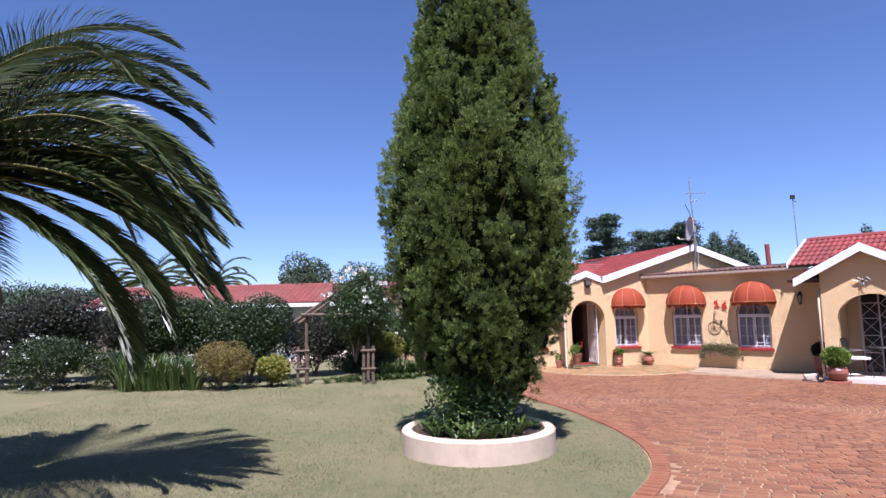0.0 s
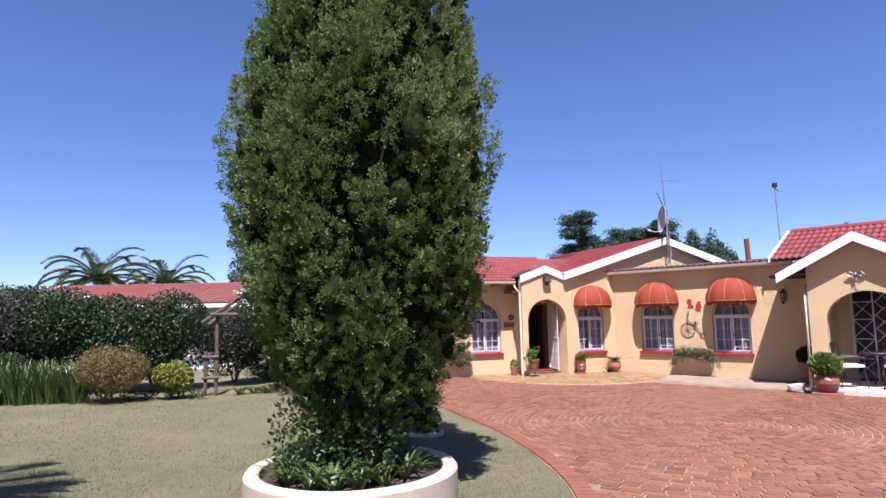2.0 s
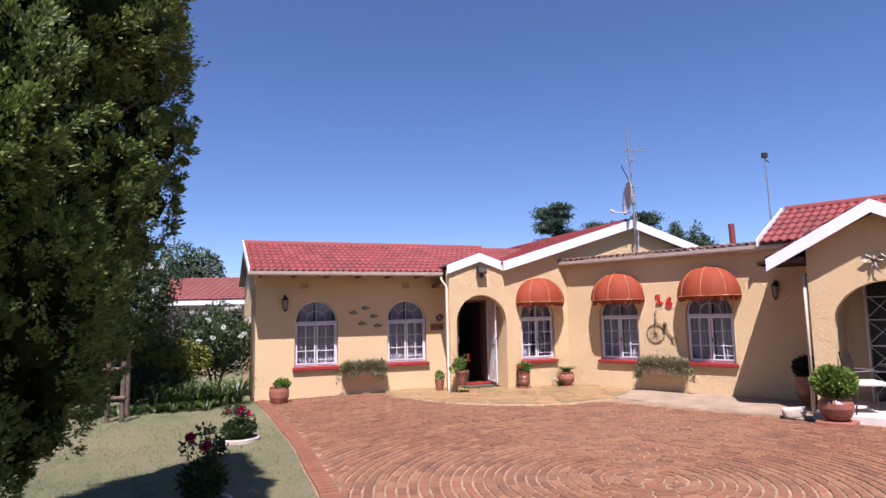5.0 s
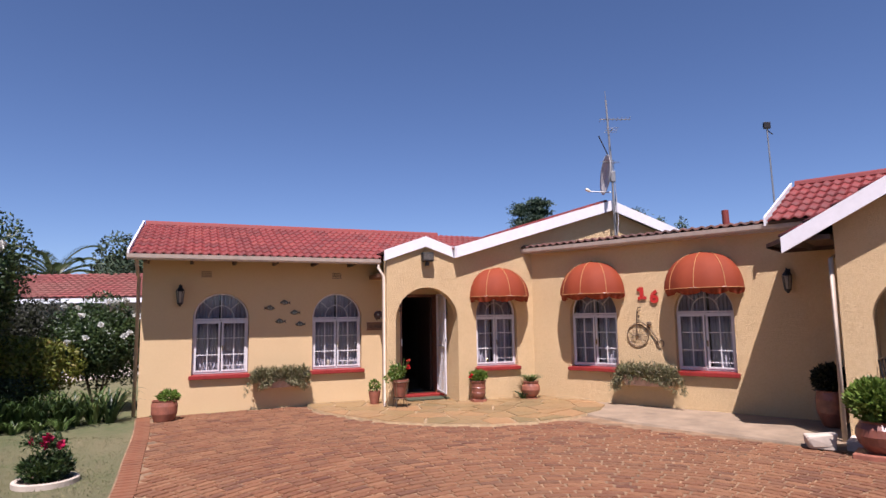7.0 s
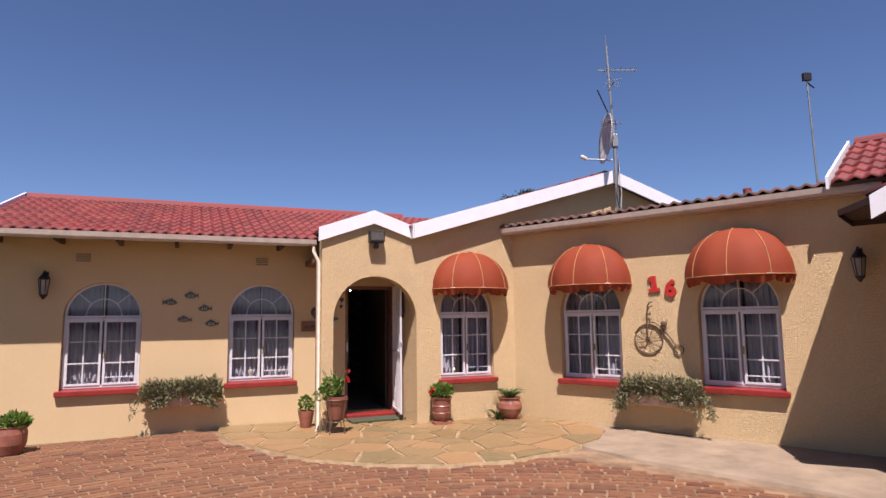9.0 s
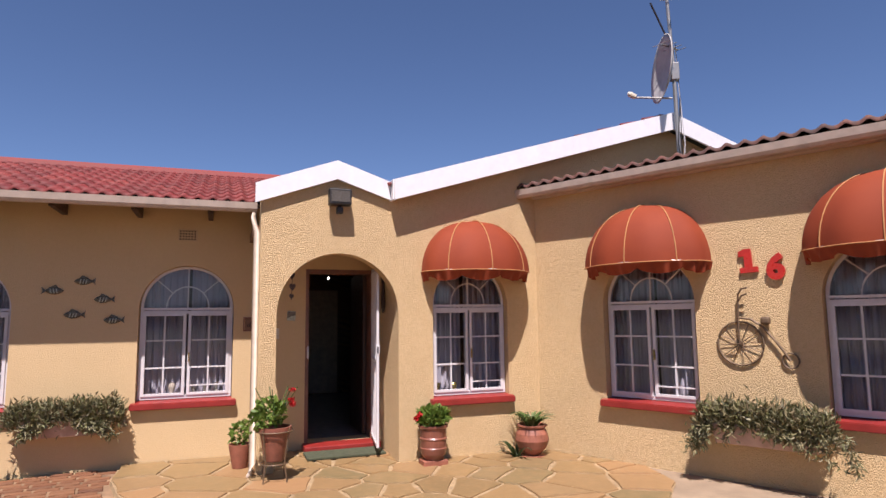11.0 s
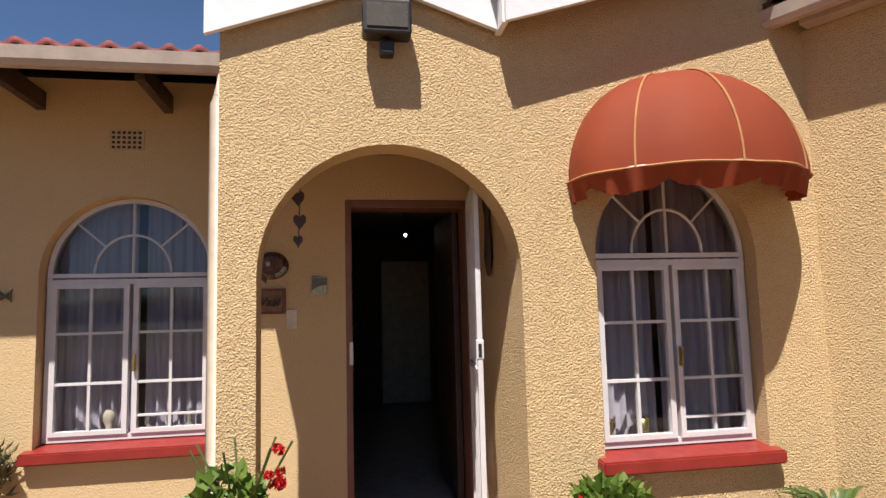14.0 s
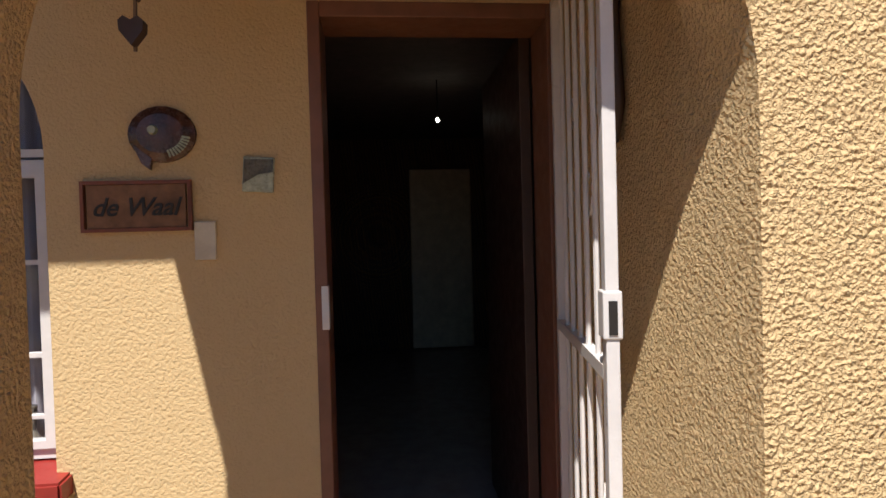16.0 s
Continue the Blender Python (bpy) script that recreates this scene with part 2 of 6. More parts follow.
SUCCULENT = leafy("succulent_leaves", [(0.12, 0.12, 0.05), (0.22, 0.2, 0.09), (0.3, 0.24, 0.14), (0.17, 0.18, 0.06), (0.36, 0.32, 0.2)], 0.5, 0.1)
STRAP = leafy("strap_leaves", [(0.045, 0.085, 0.02), (0.09, 0.15, 0.035), (0.15, 0.19, 0.06)], 0.4, 0.2)
PALMLEAF = leafy("palm_leaflets", [(0.032, 0.052, 0.02), (0.06, 0.084, 0.028), (0.104, 0.128, 0.044)], 0.35, 0.3)
PALMRIB = plain("palm_rib", (0.20, 0.19, 0.06), 0.5)
FARLEAF = leafy("distant_leaves", [(0.0315, 0.054, 0.0315), (0.0495, 0.081, 0.0405), (0.072, 0.104, 0.045)], 0.6, 0.15)
CEDARLEAF = leafy("cedar_leaves", [(0.035, 0.065, 0.045), (0.06, 0.095, 0.06), (0.075, 0.12, 0.07)], 0.6, 0.1)
REDPETAL = leafy("red_petals", [(0.55, 0.02, 0.02), (0.75, 0.04, 0.04)], 0.5, 0.2)
PINKPETAL = leafy("crimson_petals", [(0.45, 0.01, 0.06), (0.60, 0.03, 0.12)], 0.5, 0.2)
WHITEPETAL = leafy("white_petals", [(0.70, 0.70, 0.62), (0.82, 0.82, 0.78)], 0.5, 0.2)

# ---- mesh helpers ----
def part(name, bm, material, parent=None, label="", m=None, smooth=False):
    """Links a bmesh as one mesh object, under a thing or on its own."""
    me = bpy.data.meshes.new(name)
    bm.to_mesh(me)
    bm.free()
    if smooth:
        me.shade_smooth()
    me.materials.append(material)
    ob = new(name, me)
    if parent:
        ob.parent = parent
    if m is not None:
        ob.matrix_basis = m
    if label:
        ob["label"] = label
    return ob

def thing(name, label, category, m=ZERO, group="", kind=""):
    ob = new(name)
    ob.empty_display_size = 0.1
    ob.matrix_basis = m
    return tagged(ob, label, category, group, kind)

def box(bm, x0, x1, y0, y1, z0, z1, bevel=0.0, m=None):
    r = bmesh.ops.create_cube(bm, size=1)
    t = TR(((x0 + x1) / 2, (y0 + y1) / 2, (z0 + z1) / 2)) @ Matrix.Diagonal((abs(x1 - x0), abs(y1 - y0), abs(z1 - z0), 1))
    bmesh.ops.transform(bm, matrix=(m @ t) if m else t, verts=r["verts"])
    if bevel:
        edges = list({e for v in r["verts"] for e in v.link_edges})
        bmesh.ops.bevel(bm, geom=edges, offset=bevel, segments=2, profile=0.5, affect="EDGES")

def boxed(*a, **k):
    bm = bmesh.new()
    box(bm, *a, **k)
    return bm

def tube(bm, pts, r, sides=8, r1=None):
    """A round bar along points, from radius r to r1."""
    pts = [Vector(p) for p in pts]
    r1 = r if r1 is None else r1
    rings, n = [], len(pts)
    up = Vector((0, 0, 1))
    for i, p in enumerate(pts):
        d = (pts[min(i + 1, n - 1)] - pts[max(i - 1, 0)]).normalized()
        s = d.cross(up if abs(d.z) < 0.95 else Vector((1, 0, 0))).normalized()
        w = s.cross(d)
        q = r + (r1 - r) * i / max(n - 1, 1)
        rings.append([bm.verts.new(p + (s * math.cos(a) + w * math.sin(a)) * q) for a in (2 * math.pi * k / sides for k in range(sides))])
    for a, b in zip(rings, rings[1:]):
        for k in range(sides):
            bm.faces.new((a[k], a[(k + 1) % sides], b[(k + 1) % sides], b[k]))
    bm.faces.new(rings[0][::-1])
    bm.faces.new(rings[-1])

def tubed(pts, r, sides=8, r1=None):
    bm = bmesh.new()
    tube(bm, pts, r, sides, r1)
    return bm

def lathe(profile, sides=28, cx=0, cy=0, bm=None, squash=1.0):
    """Turns (radius, height) pairs round the z axis."""
    bm = bm or bmesh.new()
    rings = []
    for r, z in profile:
        rings.append([bm.verts.new((cx + r * math.cos(a), cy + squash * r * math.sin(a), z)) for a in (2 * math.pi * k / sides for k in range(sides))])
    for a, b in zip(rings, rings[1:]):
        for k in range(sides):
            bm.faces.new((a[k], a[(k + 1) % sides], b[(k + 1) % sides], b[k]))
    bm.faces.new(rings[0][::-1])
    bm.faces.new(rings[-1])
    return bm

def slab(outline, holes, y0, y1):
    """A wall in the x-z plane with holes through it, from y0 to y1."""
    from mathutils.geometry import tessellate_polygon
    bm = bmesh.new()
    loops = [outline] + holes
    flat = [p for l in loops for p in l]
    front = [bm.verts.new((x, y0, z)) for x, z in flat]
    back = [bm.verts.new((x, y1, z)) for x, z in flat]
    for tri in tessellate_polygon([[Vector((x, z, 0)) for x, z in l] for l in loops]):
        if len(set(tri)) == 3:
            bm.faces.new([front[i] for i in tri])
            bm.faces.new([back[i] for i in reversed(tri)])
    k = 0
    for l in loops:
        n = len(l)
        for i in range(n):
            a, b = k + i, k + (i + 1) % n
            bm.faces.new((front[a], front[b], back[b], back[a]))
        k += n
    bmesh.ops.recalc_face_normals(bm, faces=bm.faces)
    return bm

def arch(x0, x1, z0, spring, n=20, rise=None):
    r, c = (x1 - x0) / 2, (x0 + x1) / 2
    rise = rise or r
    return [(x0, z0), (x1, z0)] + [(c + r * math.cos(math.pi * i / n), spring + rise * math.sin(math.pi * i / n)) for i in range(n + 1)]

def prism(pts, z0, z1, inset=0.0):
    """A flat piece with its outline pts, from z0 to z1; the top is drawn in by inset."""
    bm = bmesh.new()
    cx, cy = sum(p[0] for p in pts) / len(pts), sum(p[1] for p in pts) / len(pts)
    lo = [bm.verts.new((x, y, z0)) for x, y in pts]
    hi = []
    for x, y in pts:
        d = math.hypot(x - cx, y - cy) or 1
        hi.append(bm.verts.new((x - (x - cx) / d * inset, y - (y - cy) / d * inset, z1)))
    bm.faces.new(hi)
    n = len(pts)
    for i in range(n):
        bm.faces.new((lo[i], lo[(i + 1) % n], hi[(i + 1) % n], hi[i]))
    return bm

def raw(name, V, F, material, parent=None, label="", smooth=False):
    """A mesh from arrays of vertices and of faces with a fixed number of corners."""
    V, F = np.asarray(V, np.float32), np.asarray(F, np.int32)
    me = bpy.data.meshes.new(name)
    me.vertices.add(len(V))
    me.vertices.foreach_set("co", V.ravel())
    me.loops.add(F.size)
    me.loops.foreach_set("vertex_index", F.ravel())
    me.polygons.add(len(F))
    me.polygons.foreach_set("loop_start", np.arange(0, F.size, F.shape[1], dtype=np.int32))
    me.update(calc_edges=True)
    me.validate()
    if smooth:
        me.shade_smooth()
    me.materials.append(material)
    ob = new(name, me)
    if parent:
        ob.parent = parent
    if label:
        ob["label"] = label
    return ob

def unit(a):
    return a / np.maximum(np.linalg.norm(a, axis=-1, keepdims=True), 1e-9)

def leaves(P, D, length, width, rng, fold=0.35, facing=None):
    """Folded leaf blades at points P along directions D: four corners, two faces each."""
    n = len(P)
    D = unit(D)
    side = unit(np.cross(D, unit(rng.normal(size=(n, 3))) if facing is None else facing + rng.normal(size=(n, 3)) * 0.45))
    nor = np.cross(D, side)
    L = (length * rng.uniform(0.7, 1.3, n))[:, None]
    W = (width * rng.uniform(0.7, 1.3, n))[:, None]
    a, c = P, P + D * L
    mid = P + D * L * 0.45
    b, d = mid + side * W / 2 + nor * W * fold, mid - side * W / 2 + nor * W * fold
    V = np.stack([a, b, c, d], 1).reshape(-1, 3)
    i = np.arange(n)[:, None] * 4
    F = np.concatenate([i + [0, 1, 2], i + [0, 2, 3]], 0)
    return V, F

def merge(chunks):
    V, F, k = [], [], 0
    for v, f in chunks:
        V.append(v); F.append(f + k); k += len(v)
    return np.concatenate(V), np.concatenate(F)

def sphere_points(n, rng):
    return unit(rng.normal(size=(n, 3)))

def bush(name, label, cat, centre, radii, n, leaf, wide, material, seed, lumps=9, stems=5, group="", core=True, kind=""):
    """A shrub: stems and lumps of small leaves with an uneven outline."""
    rng = np.random.default_rng(seed)
    th = thing(name, label, cat, TR(centre), group, kind)
    rx, ry, rz = radii
    P, D, N = [], [], []
    for k in range(lumps):
        c = sphere_points(1, rng)[0] * rng.uniform(0.35, 0.62) * (1 if k else 0)
        c[2] = abs(c[2]) * rng.uniform(0.5, 1.0) if k % 3 else c[2] * 0.6
        r = rng.uniform(0.42, 0.62) if k else 0.62
        s = sphere_points(n // lumps, rng)
        rr = r * rng.uniform(0.55, 1.06, (len(s), 1)) ** 0.5
        P.append(c + s * rr)
        t = unit(np.cross(s, rng.normal(size=s.shape)))
        D.append(t + s * 0.5 + [0, 0, 0.2])
        N.append(s)
    P, D, N = np.concatenate(P), np.concatenate(D), np.concatenate(N)
    P = P * [rx, ry, rz] + [0, 0, rz]
    keep = P[:, 2] > 0.03
    V, F = leaves(P[keep], D[keep], leaf, wide, rng, facing=N[keep])
    raw("foliage", V, F, material, th)
    bm = bmesh.new()
    for k in range(stems):
        a = 2 * math.pi * k / stems + rng.uniform(0, 1)
        q = [(0.12 * rx * math.cos(a) * j, 0.12 * ry * math.sin(a) * j, 0.32 * rz * j) for j in range(5)]
        tube(bm, q, 0.012 + 0.012 * rz, 6, 0.006)
    part("stems", bm, BARK, th)
    return th

# ---- ground, paving ----
def polar(c, r, a):
    return (c[0] + r * math.cos(a), c[1] + r * math.sin(a))

def inside(p, poly):
    x, y, hit = p[0], p[1], False
    for (x0, y0), (x1, y1) in zip(poly, poly[1:] + poly[:1]):
        if (y0 > y) != (y1 > y) and x < (x1 - x0) * (y - y0) / (y1 - y0) + x0:
            hit = not hit
    return hit

def to_b(x, y):
    v = MB.inverted() @ Vector((x, y, 0))
    return v.x, v.y

bm = bmesh.new()
bmesh.ops.create_grid(bm, x_segments=2, y_segments=2, size=900)
tagged(part("ground", bm, LAWN), "dry patchy lawn of short green and straw-coloured grass", "lawn", kind="structure")

LAWN_EDGE = [(-6, -1.5), (-3.0, 0.6), (-0.6, 2.8), (0.8, 4.6), (1.9, 6.4), (2.45, 7.4), (2.72, 8.5), (2.74, 9.6), (2.62, 10.7), (2.38, 12.0), (2.02, 13.2), (1.6, 14.6), (1.1, 16.0), (0.5, 17.7), (-0.12, 19.3)]
def on_curve(pts, step):
    """Points at an even step along a smooth line through pts."""
    out, P = [], [Vector(p) for p in pts]
    for i in range(len(P) - 1):
        a, b, c, d = P[max(i - 1, 0)], P[i], P[i + 1], P[min(i + 2, len(P) - 1)]
        n = max(int((c - b).length / step), 1)
        for k in range(n):
            t = k / n
            out.append(0.5 * ((2 * b) + (c - a) * t + (2 * a - 5 * b + 4 * c - d) * t * t + (3 * b - a - 3 * c + d) * t ** 3))
    return [tuple(p) for p in out] + [tuple(P[-1])]

EDGE = on_curve(LAWN_EDGE, 0.115)
FAR_EDGE = [tuple((MA @ Vector((4.3, 0.2, 0))).xy), tuple((MA @ Vector((7.4, -0.7, 0))).xy), tuple((MB @ Vector((-4.2, 19.6, 0))).xy), tuple((MB @ Vector((5.0, 18.2, 0))).xy), (22, 2), (12, -6), (-4, -6)]
PAVED = EDGE + FAR_EDGE
bm = bmesh.new()
f = bm.faces.new([bm.verts.new((x, y, 0.008)) for x, y in PAVED])
bmesh.ops.triangulate(bm, faces=bm.faces)
tagged(part("pavement", bm, MORTAR), "pale mortar bed between red paving bricks of the drive", "paving", kind="structure")

TERRACE = [(2.62, 20.16), (2.75, 19.75), (3.05, 19.25), (3.54, 18.70), (4.2, 18.05), (4.96, 17.72), (5.7, 17.6), (6.41, 17.72), (7.1, 18.1), (7.75, 18.75), (8.0, 19.25), (7.95, 19.85), (7.06, 20.75), (6.0, 20.4), (4.3, 21.2)]
APRON = [tuple((MB @ Vector(p + (0,))).xy) for p in ((-9.2, 19.6), (-8.55, 18.75), (-7.9, 18.1), (-7.1, 17.85), (-5.9, 17.75), (-4.55, 17.55), (-4.1, 17.75), (-4.1, 19.6))]
bm = prism(TERRACE, 0.0, 0.045, 0.02)
tagged(part("terrace_base", bm, FLAGJOINT), "pale mortar joints of the crazy-paved doorstep terrace", "terrace", kind="structure")
bm = prism(APRON, 0.0, 0.04, 0.03)
tagged(part("apron", bm, APRONMAT), "worn pinkish concrete apron along the house wall", "apron", kind="structure")

# ---- walls ----
def window_hole(c, w=0.485):
    return arch(c - w, c + w, 0.64, 1.66, 24, 0.485)

WA, WB = (1.325, 3.46), (-8.51, -6.48)
W3 = 6.425
def wall(name, bm, m, label, mat=None):
    ob = part(name, bm, mat or WALL, m=m)
    return tagged(ob, label, "wall", kind="structure")

door_hole = [(4.745, 0.12), (5.56, 0.12), (5.56, 2.125), (4.745, 2.125)]
wall("wall_wing", slab([(0.0, -0.1), (5.9, -0.1), (5.9, 2.86), (0.0, 2.86)], [window_hole(WA[0]), window_hole(WA[1]), door_hole], 0.15, 0.40), MA, "sand-coloured plaster wall of the wing with arched windows", WALL_WING)
out = [(4.16, -0.1)] + arch(4.33, 5.588, -0.1, 1.585, 28)[0:1] + arch(4.33, 5.588, -0.1, 1.585, 28)[:1:-1] + [(5.588, -0.1), (7.262, -0.1), (7.262, 2.62), (12.7, 2.62), (12.7, 2.80), (9.2, 3.96), (5.52, 2.88), (4.92, 3.07), (4.16, 2.80)]
wall("wall_front", slab(out, [window_hole(W3, 0.449)], -0.87, -0.68), MA, "sand-coloured pebbly plaster wall with an arched porch and an arched window under white gables")
wall("wall_porch_side", boxed(5.588, 5.80, -0.68, 0.149, -0.1, 2.75), MA, "rough plaster side wall of the entrance porch")
wall("wall_rooms", slab([(-9.845, -0.1), (-4.0, -0.1), (-4.0, 2.9), (-9.845, 2.9)], [window_hole(WB[0]), window_hole(WB[1])], 19.57, 19.80), MB, "sand-coloured pebbly plaster wall with two arched windows under canopies")
wall("wall_wing_end", slab([(0.4, -0.1), (5.0, -0.1), (5.0, 2.75), (2.5, 3.58), (0.4, 2.86)], [], 0.0, 0.2), MA @ Matrix(((0, 1, 0, 0), (1, 0, 0, 0), (0, 0, 1, 0), (0, 0, 0, 1))), "plain plaster end wall of the wing")
wall("wall_back", boxed(0.0, 13.0, 5.0, 5.2, -0.1, 2.7), MA, "plain plaster back wall of the house")
arch_c = arch(-3.98, -2.46, 0.02, 1.50, 24, 0.66)
out_c = [(-4.30, -0.1), (-3.98, -0.1)] + arch_c[:1:-1] + [(-2.46, -0.1), (-2.0, -0.1), (-2.0, 2.60), (-3.32, 3.22), (-4.30, 2.76)]
wall("wall_stoep", slab(out_c, [], 18.05, 18.28), MB, "sand-coloured plaster wall of the stoep with a wide arch")
wall("wall_stoep_side", boxed(-4.30, -4.08, 18.281, 19.569, -0.1, 2.76), MB, "plaster side wall of the stoep")
wall("wall_stoep_back", boxed(-4.07, 0.0, 19.60, 19.8, -0.1, 2.8), MB, "plaster back wall of the stoep", WALL_SMOOTH)
wall("wall_stoep_end", boxed(-2.0, 3.5, 18.05, 18.28, -0.1, 2.75), MB, "plain plaster wall beside the stoep")
wall("wall_garage_end", boxed(3.5, 3.7, 18.05, 26.0, -0.1, 2.75), MB, "plain plaster end wall of the house")

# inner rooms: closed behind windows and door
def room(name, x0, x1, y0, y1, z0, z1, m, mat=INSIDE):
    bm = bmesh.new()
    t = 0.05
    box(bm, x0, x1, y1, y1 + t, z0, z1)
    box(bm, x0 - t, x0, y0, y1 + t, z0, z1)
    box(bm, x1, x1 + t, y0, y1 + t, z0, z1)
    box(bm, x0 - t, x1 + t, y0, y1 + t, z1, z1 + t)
    tagged(part(name, bm, mat, m=m), "plastered inner walls, coloured dark to keep the rooms dim", "wall", kind="structure")
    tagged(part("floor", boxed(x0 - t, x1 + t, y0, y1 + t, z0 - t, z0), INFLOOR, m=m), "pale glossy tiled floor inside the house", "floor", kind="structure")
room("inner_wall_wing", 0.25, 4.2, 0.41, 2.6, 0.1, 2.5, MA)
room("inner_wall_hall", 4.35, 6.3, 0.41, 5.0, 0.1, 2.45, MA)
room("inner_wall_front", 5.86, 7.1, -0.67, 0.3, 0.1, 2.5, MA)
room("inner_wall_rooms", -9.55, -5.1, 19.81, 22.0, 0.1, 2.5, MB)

# reaches past the pier to x 4.10 to block a sliver of sun
tagged(part("ceiling", boxed(4.10, 5.587, -0.679, 0.149, 2.42, 2.5), CEILMAT, m=MA), "dark brown boarded ceiling of the entrance porch", "ceiling", kind="structure")
bm = boxed(-4.29, -1.8, 17.62, 19.6, -0.05, 0.12, bevel=0.008)
tagged(part("stoep_floor", bm, plain("stoep_slab", (0.62, 0.55, 0.48), 0.7, vary=0.1, scale=4), m=MB), "pale painted raised floor of the stoep", "floor", kind="structure")

# ---- windows ----
def window(name, c, plane, m, extra=True):
    th = thing(name, "white steel cottage-pane window with an arched fanlight and a red painted sill", "window", m @ TR((c, plane, 0)) @ Matrix.Diagonal((0.925 if c == W3 else 1, 1, 1, 1)), "arched house windows", "structure")
    w, z0, z1 = 0.475, 0.69, 1.66
    frame = bmesh.new()
    box(frame, -w, w, -0.02, 0.03, z0, z0 + 0.035)
    box(frame, -w, -w + 0.03, -0.02, 0.03, z0 + 0.035, z1)
    box(frame, w - 0.03, w, -0.02, 0.03, z0 + 0.035, z1)
    box(frame, -w, w, -0.025, 0.03, z1 - 0.045, z1 - 0.015)
    box(frame, -w, w, -0.02, 0.03, z1 - 0.005, z1 + 0.02)
    n = 24
    ring = []
    for i in range(n + 1):
        a = math.pi * i / n
        ring.append([frame.verts.new((r * math.cos(a), y, z1 + 0.02 + r * math.sin(a) * 0.97)) for r, y in ((w, -0.02), (w - 0.028, -0.02), (w - 0.028, 0.03), (w, 0.03))])
    for a, b in zip(ring, ring[1:]):
        for k in range(4):
            frame.faces.new((a[k], b[k], b[(k + 1) % 4], a[(k + 1) % 4]))
    bmesh.ops.recalc_face_normals(frame, faces=frame.faces)
    part("frame", frame, STEEL, th)
    for s in (-1, 1):
        x0, x1 = (0.012, w - 0.03) if s > 0 else (-w + 0.03, -0.012)
        cas = bmesh.new()
        for q in ((x0, x0 + 0.03, z0 + 0.035, z1 - 0.045), (x1 - 0.03, x1, z0 + 0.035, z1 - 0.045), (x0 + 0.03, x1 - 0.03, z0 + 0.035, z0 + 0.06), (x0 + 0.03, x1 - 0.03, z1 - 0.07, z1 - 0.045)):
            box(cas, q[0], q[1], -0.032, 0.01, q[2], q[3])
        leaf = part("casement", cas, STEEL, th)
        xm, h = (x0 + x1) / 2, z1 - 0.045 - z0 - 0.035
        for k in (1, 2):
            part("glazing_bar", boxed(x0 + 0.03, x1 - 0.03, -0.026, 0.0, z0 + 0.03 + h * k / 3, z0 + 0.045 + h * k / 3), STEEL, leaf)
        part("glazing_bar", boxed(xm - 0.008, xm + 0.008, -0.024, 0.002, z0 + 0.06, z1 - 0.07), STEEL, leaf)
        if s > 0:
            part("glazing_bar", boxed(x0 + 0.03, x1 - 0.03, -0.026, 0.0, z0 + 0.13, z0 + 0.142), STEEL, leaf)
            part("handle", boxed(x0 + 0.008, x0 + 0.022, -0.06, -0.032, z0 + 0.40, z0 + 0.50, bevel=0.003), BRASS, leaf)
        for i in range(2):
            for k in range(3):
                a, b = (x0 + 0.028, xm) if i == 0 else (xm, x1 - 0.028)
                zz = z0 + 0.035 + h * k / 3
                g = part("pane", boxed(a, b, -0.008, -0.004, zz + 0.004, zz + h / 3 - 0.004), GLASS, leaf)
                g.visible_shadow = False
    fan = bmesh.new()
    tube(fan, [(0.22 * math.cos(math.pi * i / 16), -0.008, z1 + 0.02 + 0.235 * math.sin(math.pi * i / 16)) for i in range(17)], 0.008, 6)
    tube(fan, [(0, -0.008, z1 + 0.02), (0, -0.008, z1 + 0.46)], 0.008, 6)
    for s in (-1, 1):
        tube(fan, [(s * 0.16, -0.008, z1 + 0.185), (s * 0.34, -0.008, z1 + 0.345)], 0.007, 6)
    part("fanlight_bars", fan, STEEL, th)
    bm = bmesh.new()
    vs = [bm.verts.new(((w - 0.02) * math.cos(math.pi * i / 20), -0.004, z1 + 0.015 + 0.45 * math.sin(math.pi * i / 20))) for i in range(21)]
    f = bm.faces.new(vs)
    e = bmesh.ops.extrude_face_region(bm, geom=[f])
    bmesh.ops.translate(bm, verts=[v for v in e["geom"] if isinstance(v, bmesh.types.BMVert)], vec=(0, 0.004, 0))
    bmesh.ops.recalc_face_normals(bm, faces=bm.faces)
    g = part("pane", bm, GLASS, th)
    g.visible_shadow = False
    sill = boxed(-0.53, 0.53, -0.185, 0.06, 0.60, 0.665)
    for v in sill.verts:
        if v.co.z > 0.65 and v.co.y > 0:
            v.co.z += 0.025
    bmesh.ops.bevel(sill, geom=list(sill.edges), offset=0.008, segments=2, affect="EDGES")
    part("sill", sill, REDSILL, th, "red gloss-painted window sill")
    return th

